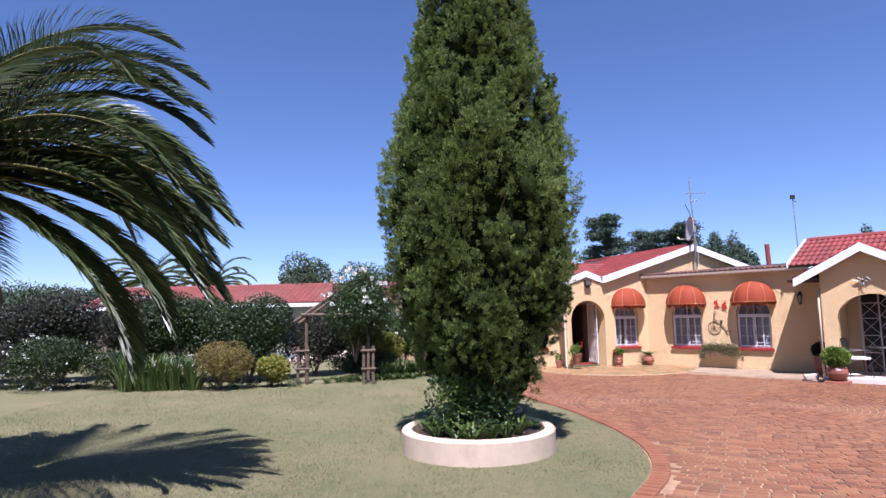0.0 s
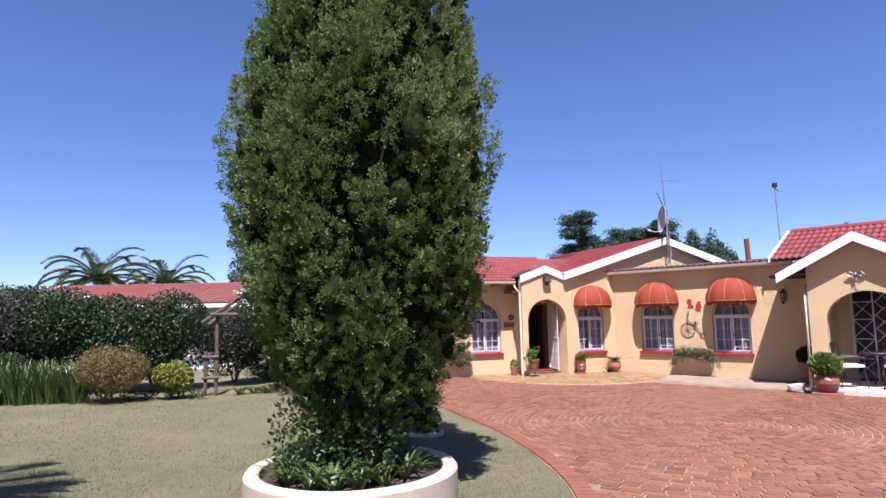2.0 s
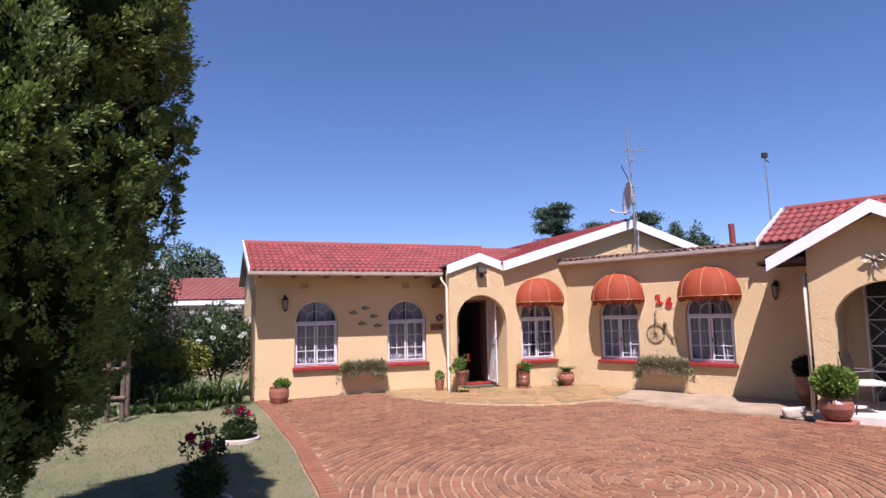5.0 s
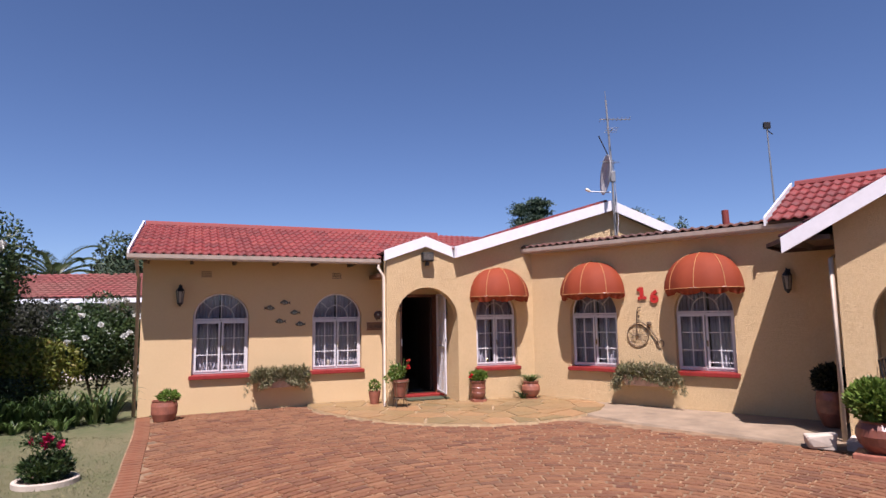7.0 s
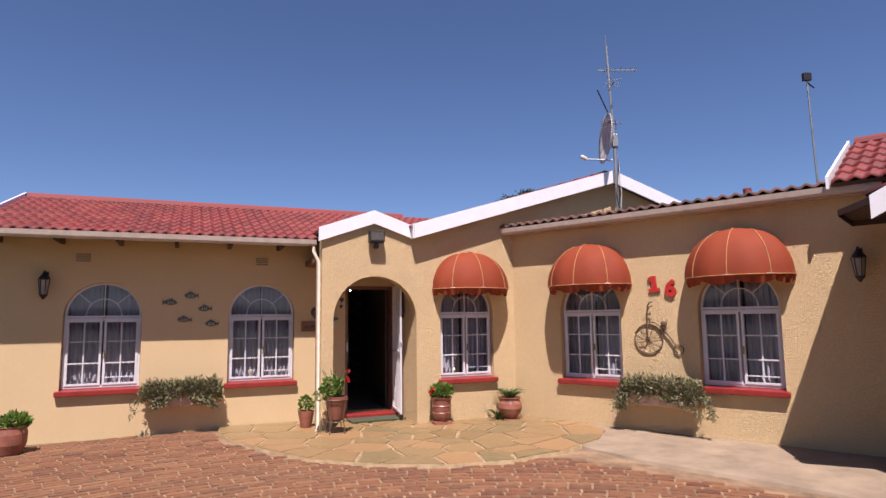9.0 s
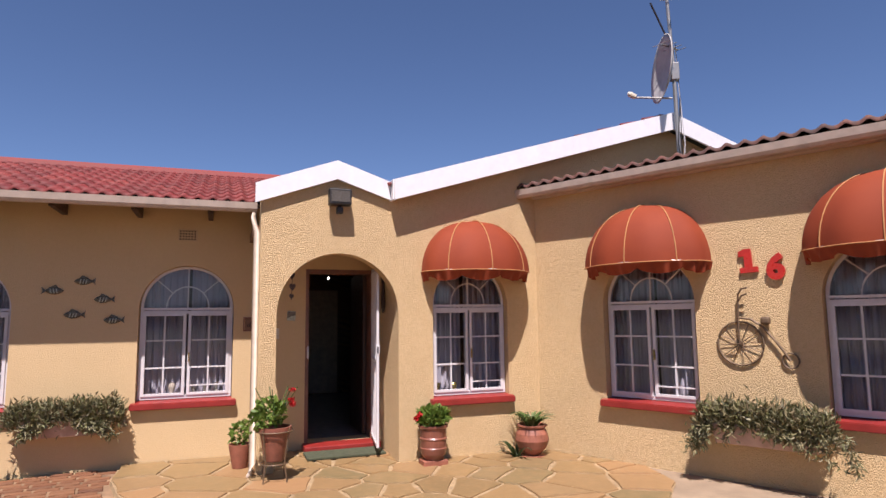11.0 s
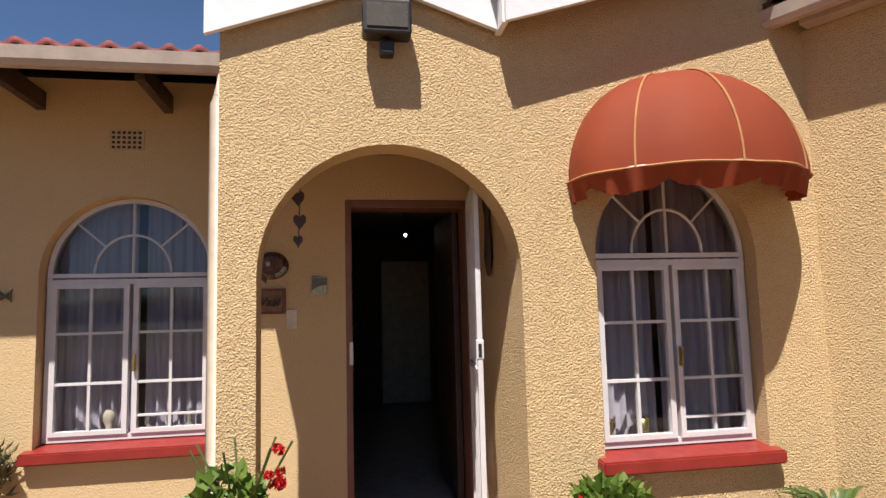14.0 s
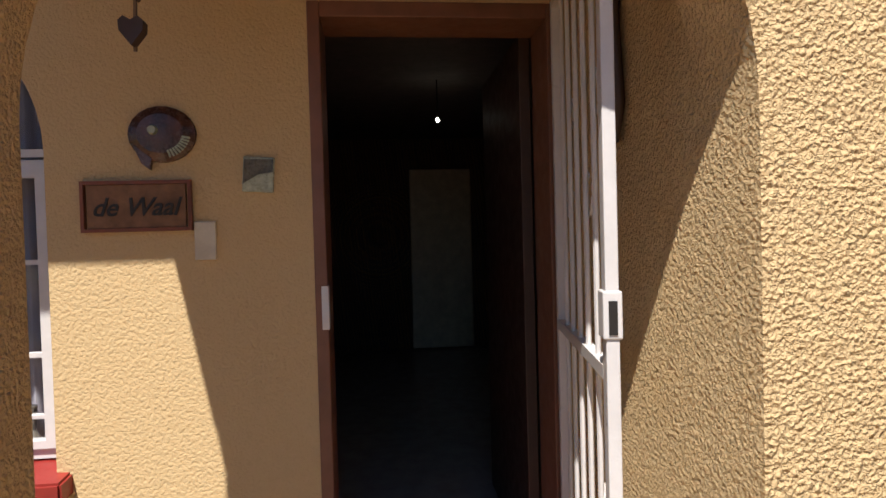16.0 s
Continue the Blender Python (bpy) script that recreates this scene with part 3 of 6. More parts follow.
def curtain(c, plane, m, seed, gap=0.14):
    th = thing("curtain", "sheer grey-mauve net curtains hanging in folds behind a window", "curtain", m @ TR((c, plane + 0.13, 0)), "net curtains")
    rng = random.Random(seed)
    for s in (-1, 1):
        x0, x1 = (gap * rng.uniform(0.05, 0.3), 0.52) if s > 0 else (-0.52, -gap * rng.uniform(0.05, 0.3))
        n = 60
        V, F = [], []
        ph = rng.uniform(0, 6)
        for j, z in enumerate((0.62, 0.9, 1.3, 1.7, 2.16)):
            for i in range(n + 1):
                t = i / n
                V.append((x0 + (x1 - x0) * t, 0.022 * math.sin(t * 50 + ph + 0.2 * j) + 0.012 * math.sin(t * 91 + ph), z))
        for j in range(4):
            for i in range(n):
                a = j * (n + 1) + i
                F.append((a, a + 1, a + n + 2, a + n + 1))
        raw("drop", V, F, CURTAIN, th, smooth=True)
    part("rail", tubed([(-0.55, 0, 2.17), (0.55, 0, 2.17)], 0.012), DARKWOOD, th)

for i, (c, pl, m) in enumerate(((WA[0], 0.26, MA), (WA[1], 0.26, MA), (W3, -0.76, MA), (WB[0], 19.68, MB), (WB[1], 19.68, MB))):
    window("window_%d" % (i + 1), c, pl, m)
    curtain(c, pl, m, i)

# ---- roofs ----
def tile_mesh(name, mat, w=0.33, length=0.40):
    bm = bmesh.new()
    n = 14
    rows = []
    for y, dz in ((0, 0.034), (length, 0.0)):
        rows.append([bm.verts.new((w * i / n, y, dz + 0.034 * (0.5 - 0.5 * math.cos(2 * math.pi * 2 * i / n)) ** 1.5)) for i in range(n + 1)])
    low = [bm.verts.new((v.co.x, 0, v.co.z - 0.032)) for v in rows[0]]
    for i in range(n):
        bm.faces.new((rows[0][i], rows[0][i + 1], rows[1][i + 1], rows[1][i]))
        bm.faces.new((low[i], low[i + 1], rows[0][i + 1], rows[0][i]))
    me = bpy.data.meshes.new(name)
    bm.to_mesh(me)
    bm.free()
    me.shade_smooth()
    me.materials.append(mat)
    return me

TILE_ME, TILE_OLD_ME = tile_mesh("roof_tile", TILE), tile_mesh("roof_tile_old", TILE_OLD)
ROOFS = []
def slope(name, label, m, a, b, up, mesh=None, keep=None, mat=TILE, thick=0.05, tiles=True):
    """A roof slope: its eave runs from a to b (left to right as seen from below), and it rises along up, a vector."""
    a, b, up = Vector(a), Vector(b), Vector(up)
    x, y = (b - a).normalized(), up.normalized()
    z = x.cross(y)
    f = m @ Matrix(((x.x, y.x, z.x, a.x), (x.y, y.y, z.y, a.y), (x.z, y.z, z.z, a.z), (0, 0, 0, 1)))
    W, L = (b - a).length, up.length
    th = tagged(part(name, boxed(0, W, 0, L, -thick, -0.004), DARKWOOD, m=f), label, "roof", kind="structure")
    if tiles:
        ROOFS.append((th, W, L, mesh or TILE_ME, keep))
    return th

def lay_tiles():
    for th, W, L, me, keep in ROOFS:
        nx, ny = int(round(W / 0.30)), max(int(round(L / 0.345)), 1)
        sx = W / nx / 0.33
        for j in range(ny):
            for i in range(nx):
                if keep and not keep((i + 0.5) * W / nx, (j + 0.5) * L / ny):
                    continue
                ob = new("tile", me)
                ob.parent = th
                ob.matrix_basis = TR((i * W / nx, j * L / ny - 0.03, 0.0)) @ Matrix.Diagonal((sx, L / ny / 0.345, 1, 1))

def board(name, a, b, m, h=0.2, t=0.03, mat=None, label="white painted barge board along a gable"):
    """A board whose top edge runs from a to b, hanging h below, t thick."""
    a, b = Vector(a), Vector(b)
    bm = bmesh.new()
    d = (b - a).normalized()
    n = Vector((d.y, -d.x, 0)).normalized() * t
    q = [a, b, b - Vector((0, 0, h)), a - Vector((0, 0, h))]
    lo, hi = [bm.verts.new(p) for p in q], [bm.verts.new(p + n) for p in q]
    bm.faces.new(lo), bm.faces.new(hi[::-1])
    for i in range(4):
        bm.faces.new((lo[i], hi[i], hi[(i + 1) % 4], lo[(i + 1) % 4]))
    bmesh.ops.recalc_face_normals(bm, faces=bm.faces)
    return tagged(part(name, bm, mat or WHITE, m=m), label, "barge board", kind="structure")

RT = "red concrete roof tiles in even courses"
slope("roof_wing", RT + " over the wing", MA, (-0.16, -0.47, 2.77), (4.5, -0.47, 2.77), (0, 2.97, 0.93))
slope("roof_wing_back", RT + " behind the wing's ridge", MA, (7.5, 5.45, 2.77), (-0.16, 5.45, 2.77), (0, -2.95, 0.93), tiles=False)
slope("roof_wing_middle", RT + " behind the porch gable", MA, (4.5, 0.16, 2.967), (8.0, 0.16, 2.967), (0, 2.34, 0.733), keep=lambda x, y: x < 1.0 + y * 1.2)
slope("roof_gable", RT + " on the main gable", MA, (5.5, 7.0, 2.93), (5.5, -1.01, 2.93), (3.7, 0, 1.17), keep=lambda x, y: x > 3.2 - 0.0 * y)
slope("roof_gable_right", RT + " on the far side of the gable", MA, (12.9, -1.01, 2.93), (12.9, 7.0, 2.93), (-3.7, 0, 1.17), tiles=False)
slope("roof_porch", RT + " on the small porch gable", MA, (4.14, 1.2, 2.90), (4.14, -0.88, 2.90), (0.78, 0, 0.26), tiles=False)
slope("roof_porch_right", RT + " on the small porch gable", MA, (5.6, -0.88, 2.94), (5.6, 1.2, 2.94), (-0.68, 0, 0.22), tiles=False)
slope("roof_rooms", "weathered dark red roof tiles of the low lean-to roof", MB, (-10.1, 19.40, 3.02), (-4.9, 19.40, 3.02), (0, 3.0, 0.30), TILE_OLD_ME, keep=lambda x, y: y < 0.7)
slope("roof_main", RT + " on the main roof", MB, (-5.33, 19.30, 3.03), (3.9, 19.30, 3.03), (0, 2.0, 0.86))
slope("roof_main_back", RT + " behind the main ridge", MB, (3.9, 23.4, 3.03), (-5.33, 23.4, 3.03), (0, -2.1, 0.86), tiles=False)
slope("roof_stoep", RT + " on the stoep gable", MB, (-4.84, 20.6, 2.60), (-4.84, 17.83, 2.60), (1.52, 0, 0.80))
slope("roof_stoep_right", RT + " on the far side of the stoep gable", MB, (-1.80, 17.83, 2.60), (-1.80, 20.6, 2.60), (-1.52, 0, 0.80))

board("barge_board", (4.10, -0.90, 2.90), (4.92, -0.90, 3.19), MA)
board("barge_board", (4.92, -0.90, 3.19), (5.52, -0.90, 2.985), MA)
board("barge_board", (5.52, -0.88, 3.005), (5.52, -1.03, 3.005), MA, 0.22)
board("barge_board", (5.50, -1.03, 3.0), (9.2, -1.03, 4.12), MA, 0.22)
board("barge_board", (9.2, -1.03, 4.12), (12.9, -1.03, 2.99), MA, 0.22)
board("barge_board", (-0.17, 2.5, 3.79), (-0.17, -0.50, 2.84), MA, 0.16)
board("barge_board", (-4.85, 17.82, 2.60), (-3.32, 17.82, 3.42), MB, 0.21)
board("barge_board", (-3.32, 17.82, 3.42), (-1.79, 17.82, 2.60), MB, 0.21)
board("barge_board", (-5.35, 21.3, 3.96), (-5.35, 19.25, 3.10), MB, 0.14)
tagged(part("ridge", tubed([(-0.15, 2.5, 3.70), (6.5, 2.5, 3.70)], 0.09, 10), TILE, m=MA), "row of red ridge tiles on the wing", "ridge", kind="structure")
tagged(part("ridge", tubed([(9.2, -0.85, 4.09), (9.2, 6, 4.09)], 0.08, 10), TILE, m=MA), "row of red ridge tiles on the gable", "ridge", kind="structure")
tagged(part("ridge", tubed([(-5.3, 21.32, 3.90), (3.9, 21.32, 3.90)], 0.09, 10), TILE, m=MB), "row of red ridge tiles on the main roof", "ridge", kind="structure")

def gutter(a, b, m, label):
    a, b = Vector(a), Vector(b)
    d = (b - a).normalized()
    n = Vector((d.y, -d.x, 0))
    prof = [(-0.05, 0.04), (-0.045, -0.03), (-0.015, -0.05), (0.03, -0.05), (0.05, -0.02), (0.06, 0.045), (0.05, 0.045), (0.04, -0.01), (0.0, -0.035), (-0.04, 0.0)]
    bm = bmesh.new()
    rings = [[bm.verts.new(p + n * x + Vector((0, 0, z))) for x, z in prof] for p in (a, b)]
    k = len(prof)
    for i in range(k):
        bm.faces.new((rings[0][i], rings[0][(i + 1) % k], rings[1][(i + 1) % k], rings[1][i]))
    bm.faces.new(rings[0][::-1]), bm.faces.new(rings[1])
    bmesh.ops.recalc_face_normals(bm, faces=bm.faces)
    return tagged(part("gutter", bm, GUTTER, m=m), label, "gutter", kind="structure")
gutter((-0.2, -0.50, 2.72), (4.14, -0.50, 2.72), MA, "beige metal gutter along the wing's eave")
gutter((-10.15, 19.40, 2.96), (-4.88, 19.40, 2.96), MB, "beige metal gutter along the low roof")
bm = bmesh.new()
for u in [0.05 + 0.72 * k for k in range(6)]:
    box(bm, u, u + 0.05, -0.42, 0.15, 2.66, 2.77)
tagged(part("rafter_ends", bm, DARKWOOD, m=MA), "dark stained rafter ends under the eave", "rafters", kind="structure")
tagged(part("soffit", prism([(-4.32, 17.9), (-4.86, 17.88), (-5.19, 18.5), (-5.19, 19.45), (-4.32, 19.45)], 2.54, 2.60), DARKWOOD, m=MB), "dark boarded soffit beside the stoep gable", "soffit", kind="structure")
tagged(part("soffit", boxed(-9.8, -4.9, 19.46, 19.565, 2.90, 2.98), GUTTER, m=MB), "painted fascia behind the gutter", "fascia", kind="structure")
for k, (m, pts) in enumerate(((MA, [(4.10, -0.50, 2.70), (4.11, -0.52, 2.60), (4.128, -0.76, 2.42), (4.128, -0.78, 0.14), (4.10, -0.93, 0.06)]), (MA, [(-0.06, -0.45, 2.68), (-0.06, -0.1, 2.45), (-0.06, 0.2, 2.40), (-0.06, 0.2, 0.02)]), (MB, [(-4.35, 18.9, 2.45), (-4.36, 18.1, 2.3), (-4.36, 18.0, 0.02)]))):
    tagged(part("downpipe", tubed(pts, 0.031, 10), PIPEPAINT, m=m, smooth=True), "painted downpipe at the house corner", "downpipe", kind="structure")

# ---- front door, gate, hall ----
th = thing("door_1", "dark open doorway in a reddish-brown timber frame with a red step", "door", MA @ TR((0, 0.2, 0)), kind="structure")
for n, q in (("jamb", (4.745, 4.785, -0.055, 0.15, 0.12, 2.125)), ("jamb", (5.52, 5.56, -0.055, 0.15, 0.12, 2.125)), ("lintel", (4.785, 5.52, -0.055, 0.15, 2.075, 2.125))):
    part(n, boxed(*q, bevel=0.004), plain("door_frame_paint", (0.20, 0.085, 0.05), 0.5) if n == "lintel" else bpy.data.materials.get("door_frame_paint") or plain("door_frame_paint", (0.20, 0.085, 0.05), 0.5), th)
part("leaf", boxed(5.475, 5.517, 0.16, 0.93, 0.13, 2.09, bevel=0.004), DARKWOOD, th, "dark wooden door standing open into the hall")
part("lock_plate", boxed(4.765, 4.788, -0.059, -0.02, 1.08, 1.22, bevel=0.002), STEEL, th)
tagged(part("doorstep", boxed(4.72, 5.64, -0.12, 0.149, 0.045, 0.125, bevel=0.01), REDSILL, m=MA), "red painted doorstep", "doorstep", kind="structure")
tagged(part("doormat", boxed(4.70, 5.55, -0.50, -0.14, 0.062, 0.085, bevel=0.004), GREENMAT, m=MA), "flat green doormat in front of the red step", "doormat")

hinge = Vector((5.54, 0.12, 0.16))
free = Vector((5.425, -0.61, 0.16))
ang = math.atan2(free.y - hinge.y, free.x - hinge.x)
th = thing("security_gate", "white wrought-iron security gate with scrolls, standing open beside the doorway", "security gate", MA @ TR(hinge) @ pose(0, 0, 0, 0, 0, math.degrees(ang)))
W, H = 0.76, 1.96
fr = bmesh.new()
for q in ((0, 0.03, 0, H), (W - 0.04, W, 0, H)):
    box(fr, q[0], q[1], -0.014, 0.014, q[2], q[3], bevel=0.003)
for z in (0, 0.9, H - 0.03):
    box(fr, 0.03, W - 0.04, -0.014, 0.014, z, z + 0.03)
part("gate_frame", fr, STEEL, th)
for k in range(1, 6):
    x = 0.03 + (W - 0.07) * k / 6
    part("bar", tubed([(x, 0, 0.03), (x, 0, 0.9)], 0.007, 6), STEEL, th)
    part("bar", tubed([(x, 0, 0.93), (x, 0, H - 0.03)], 0.007, 6), STEEL, th)
for zc in (0.45, 1.42):
    for s in (-1, 1):
        for xc in (0.22, 0.53):
            pts = []
            for i in range(22):
                a = i / 21 * 4.2
                r = 0.10 * (1 - i / 30)
                pts.append((xc + s * (0.06 - r * math.cos(a) * 0.6), 0.012, zc + s * (r * math.sin(a) + 0.09)))
            part("scroll", tubed(pts, 0.006, 5), STEEL, th)
part("lock_box", boxed(W - 0.05, W + 0.004, -0.02, 0.02, 0.99, 1.09, bevel=0.004), STEEL, th, "white lock case with a dark keyhole slot")
# dark plate on the lock case, standing for the shade in the slot
part("keyhole", boxed(W + 0.0045, W + 0.0065, -0.009, 0.009, 1.00, 1.07), IRON, th)
tagged(part("hall_door", boxed(5.30, 5.98, 4.90, 4.96, 0.12, 2.1, bevel=0.01), PLASTIC, m=MA), "pale inner door at the end of the dim hall", "door", kind="structure")

# ---- awnings ----
def awning(c, plane, m, w=0.64, h=0.62, out=0.52, z0=2.03):
    th = thing("window_awning", "terracotta-orange canvas dome awning with pale piping and a scalloped valance", "window awning", m @ TR((c, plane, z0)), "dome awnings over the windows")
    nu, nv = 48, 14
    def pt(f, t):
        s = 0.20 + 0.80 * math.sin(t)
        k = 1 - 0.02 * math.cos(8 * f) * math.sin(t)
        return (w * math.cos(f) * s * k, -out * math.sin(f) * math.sin(t) * k - 0.004, h * math.cos(t) * (1 - 0.04 * abs(math.cos(f))))
    V, F = [], []
    for j in range(nv + 1):
        for i in range(nu + 1):
            V.append(pt(math.pi * i / nu, math.pi / 2 * j / nv))
    for j in range(nv):
        for i in range(nu):
            a = j * (nu + 1) + i
            F.append((a, a + 1, a + nu + 2, a + nu + 1))
    raw("canvas", V, F, CANVAS, th, smooth=True)
    for f in (math.pi / 4, math.pi / 2, 3 * math.pi / 4):
        part("piping", tubed([tuple(x * 1.008 for x in pt(f, math.pi / 2 * j / 14)) for j in range(15)], 0.006, 6), PIPING, th)
    part("piping", tubed([tuple(x * 1.004 for x in pt(math.pi * i / 40, math.pi / 2)) for i in range(41)], 0.006, 6), PIPING, th)
    V, F = [], []
    n, rows = 160, 5
    for j in range(rows + 1):
        t = j / rows
        for i in range(n + 1):
            f = math.pi * i / n
            sc = abs(math.sin(f * 4.5))
            drop = (0.055 + 0.055 * sc ** 0.7) * t
            wave = 0.022 * t * math.sin(f * 27 + 0.7)
            V.append(((w + wave - 0.035 * t) * math.cos(f), -(out + wave - 0.055 * t) * math.sin(f) - 0.004, -drop))
    for j in range(rows):
        for i in range(n):
            a = j * (n + 1) + i
            F.append((a, a + 1, a + n + 2, a + n + 1))
    raw("valance", V, F, CANVAS, th, "scalloped orange-red valance", smooth=True)
    bm = bmesh.new()
    tube(bm, [(w * 0.97 * math.cos(math.pi * i / 30), -out * 0.97 * math.sin(math.pi * i / 30) - 0.004, 0.005) for i in range(31)], 0.009, 6)
    for f in (math.pi / 4, math.pi / 2, 3 * math.pi / 4):
        tube(bm, [tuple(q * 0.975 for q in pt(f, math.pi / 2 * j / 10)) for j in range(11)], 0.008, 6)
    part("support_frame", bm, ZINC, th)
    return th
awning(6.465, -0.87, MA, w=0.628, h=0.585)
awning(-8.47, 19.57, MB)
awning(-6.43, 19.57, MB, z0=2.05)

# ---- planting helpers ----
def clump(parent, n, r, h, leaf, wide, mat, seed, z=0.0, spread=0.8, name="foliage", x=0.0, y=0.0, stretch=(1, 1)):
    rng = np.random.default_rng(seed)
    s = sphere_points(n, rng) * (rng.uniform(0.2, 1, (n, 1)) ** 0.5)
    P = s * [r * stretch[0], r * stretch[1], h / 2] + [x, y, z + h / 2]
    D = s * [1, 1, 0.6] + rng.normal(size=s.shape) * spread * 0.5 + [0, 0, 0.4]
    V, F = leaves(P, D, leaf, wide, rng)
    return raw(name, V, F, mat, parent)

def straps(parent, n, r, h, wide, mat, seed, z=0.0, name="leaves", base=0.06, droop=0.5):
    """Long arching strap leaves from one base."""
    rng = np.random.default_rng(seed)
    V, F = [], []
    for k in range(n):
        a = rng.uniform(0, 2 * math.pi)
        reach, tall = r * rng.uniform(0.5, 1.1), h * rng.uniform(0.6, 1.15)
        side = (-math.sin(a), math.cos(a))
        b = rng.uniform(0, base)
        s, i0 = 6, len(V)
        for j in range(s + 1):
            t = j / s
            x, zz = b + reach * t, z + tall * (1.6 * t - (0.6 + droop) * t * t)
            w = wide * (1 - t ** 2) * 0.5 + 0.001
            V.append((x * math.cos(a) + side[0] * w, x * math.sin(a) + side[1] * w, zz))
            V.append((x * math.cos(a), x * math.sin(a), zz - w * 0.4))
            V.append((x * math.cos(a) - side[0] * w, x * math.sin(a) - side[1] * w, zz))
        for j in range(s):
            q = i0 + 3 * j
            F += [(q, q + 1, q + 4, q + 3), (q + 1, q + 2, q + 5, q + 4)]
    return raw(name, V, F, mat, parent)

# ---- the tall conifer in its round planter ----
CX, CY = 0.52, 8.85
th = thing("round_planter", "low round planter ring of pale pinkish cement render on the lawn", "planter", TR((CX, CY, 0)))
part("ring", lathe([(1.08, -0.02), (1.08, 0.28), (1.06, 0.305), (0.95, 0.31), (0.93, 0.295), (0.93, 0.16)], 72), PLANTER, th, smooth=False)
part("soil", lathe([(0.925, 0.14), (0.93, 0.20), (0.5, 0.25)], 40), SOIL, th)
th = thing("agapanthus_clump", "green strap-leaved plants growing round the foot of the conifer", "plant", TR((CX, CY, 0.22)))
rng0 = random.Random(4)
for k in range(15):
    a = k / 15 * 2 * math.pi
    q = straps(th, 26, 0.36, 0.34, 0.034, STRAP, 50 + k, base=0.04, droop=0.35)
    q.matrix_basis = TR((0.66 * math.cos(a) + rng0.uniform(-0.1, 0.1), 0.66 * math.sin(a), 0))

PROFILE = [(0.25, 0.25), (0.5, 0.50), (0.8, 0.78), (1.14, 0.98), (1.54, 1.20), (2.33, 1.42), (3.17, 1.50), (4.0, 1.40), (4.85, 1.20), (5.7, 1.0), (6.6, 0.83), (7.6, 0.60), (8.6, 0.33), (9.4, 0.06)]
def conifer(name, label, at, profile, clumps, seed, material, tufts=24, blades=44):
    """A dense conifer: rounded clumps round a heart coloured dark as shade, each of many short upturned sprays."""
    rng = np.random.default_rng(seed)
    th = thing(name, label, "conifer", TR(at))
    zs, rs = np.array(profile).T
    grid = np.linspace(zs[0], zs[-1], 400)
    area = np.cumsum(np.maximum(np.interp(grid, zs, rs), 0.10))
    z = np.interp((np.arange(clumps) + rng.uniform(0, 1, clumps)) / clumps * area[-1], area, grid)
    a = np.arange(clumps) * 2.39996 + rng.normal(0, 0.25, clumps)
    size = np.clip(rng.normal(0.235, 0.055, clumps), 0.13, 0.37) * np.interp(z, [zs[0], zs[-1] * 0.35, zs[-1]], [0.85, 1.08, 0.6])
    swell = 1 + 0.055 * np.sin(a * 4 + z * 1.9) + 0.045 * np.sin(a * 7 - z * 3.1 + 1)
    r = np.maximum(np.interp(z, zs, rs) * swell * rng.uniform(0.84, 1.03, clumps) - size * 0.8, 0.0)
    out = np.stack([np.cos(a), np.sin(a), np.zeros(clumps)], 1)
    mid = out * r[:, None] + np.stack([0 * z, 0 * z, z], 1)
    axis = unit(out * rng.uniform(0.25, 0.6, (clumps, 1)) + [0, 0, 1.0] + rng.normal(size=(clumps, 3)) * 0.12)
    # sprays over the outer side of every clump
    s = unit(sphere_points(clumps * tufts, rng).reshape(clumps, tufts, 3) + out[:, None] * 0.55 + [0, 0, 0.15])
    along = np.sum(s * axis[:, None], 2, keepdims=True)
    foot = mid[:, None] + (s + axis[:, None] * along * 0.55) * size[:, None, None] * rng.uniform(0.62, 0.86, (clumps, tufts, 1))
    grow = unit(s * 0.8 + axis[:, None] * 0.75 + rng.normal(size=s.shape) * 0.15)
    n = clumps * tufts
    foot, grow, s = foot.reshape(n, 1, 3), grow.reshape(n, 1, 3), s.reshape(n, 1, 3)
    t = rng.uniform(0, 1, (n, blades, 1)) ** 0.75
    reach = np.repeat(size, tufts)[:, None, None] * rng.uniform(0.28, 0.52, (n, 1, 1))
    fan = rng.normal(size=(n, blades, 3))
    P = foot + grow * t * reach + fan * reach * (0.24 - 0.15 * t)
    D = grow * 1.1 + fan * 0.38
    V1, F1 = leaves(P.reshape(-1, 3), D.reshape(-1, 3), 0.028, 0.0145, rng, facing=np.broadcast_to(s, P.shape).reshape(-1, 3))
    raw("crown", V1, F1, material, th)
    # near-black shells fill each clump, painting in the shade at its heart
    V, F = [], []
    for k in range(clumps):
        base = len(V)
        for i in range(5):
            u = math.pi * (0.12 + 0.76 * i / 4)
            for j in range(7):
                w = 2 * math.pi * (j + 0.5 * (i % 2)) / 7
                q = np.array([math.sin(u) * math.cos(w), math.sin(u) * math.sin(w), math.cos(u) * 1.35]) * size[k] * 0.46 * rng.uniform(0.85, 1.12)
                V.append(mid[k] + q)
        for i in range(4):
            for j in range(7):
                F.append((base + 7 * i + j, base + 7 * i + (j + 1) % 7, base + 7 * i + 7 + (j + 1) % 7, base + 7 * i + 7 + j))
    raw("shade_shells", V, F, CONIFER_SHADE, th)
    H = zs[-1]
    # solid core in the same near-black, standing for the crown's inner shade
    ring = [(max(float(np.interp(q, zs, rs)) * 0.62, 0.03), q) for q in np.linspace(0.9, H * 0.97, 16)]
    part("shade_core", lathe(ring, 14), CONIFER_SHADE, th)
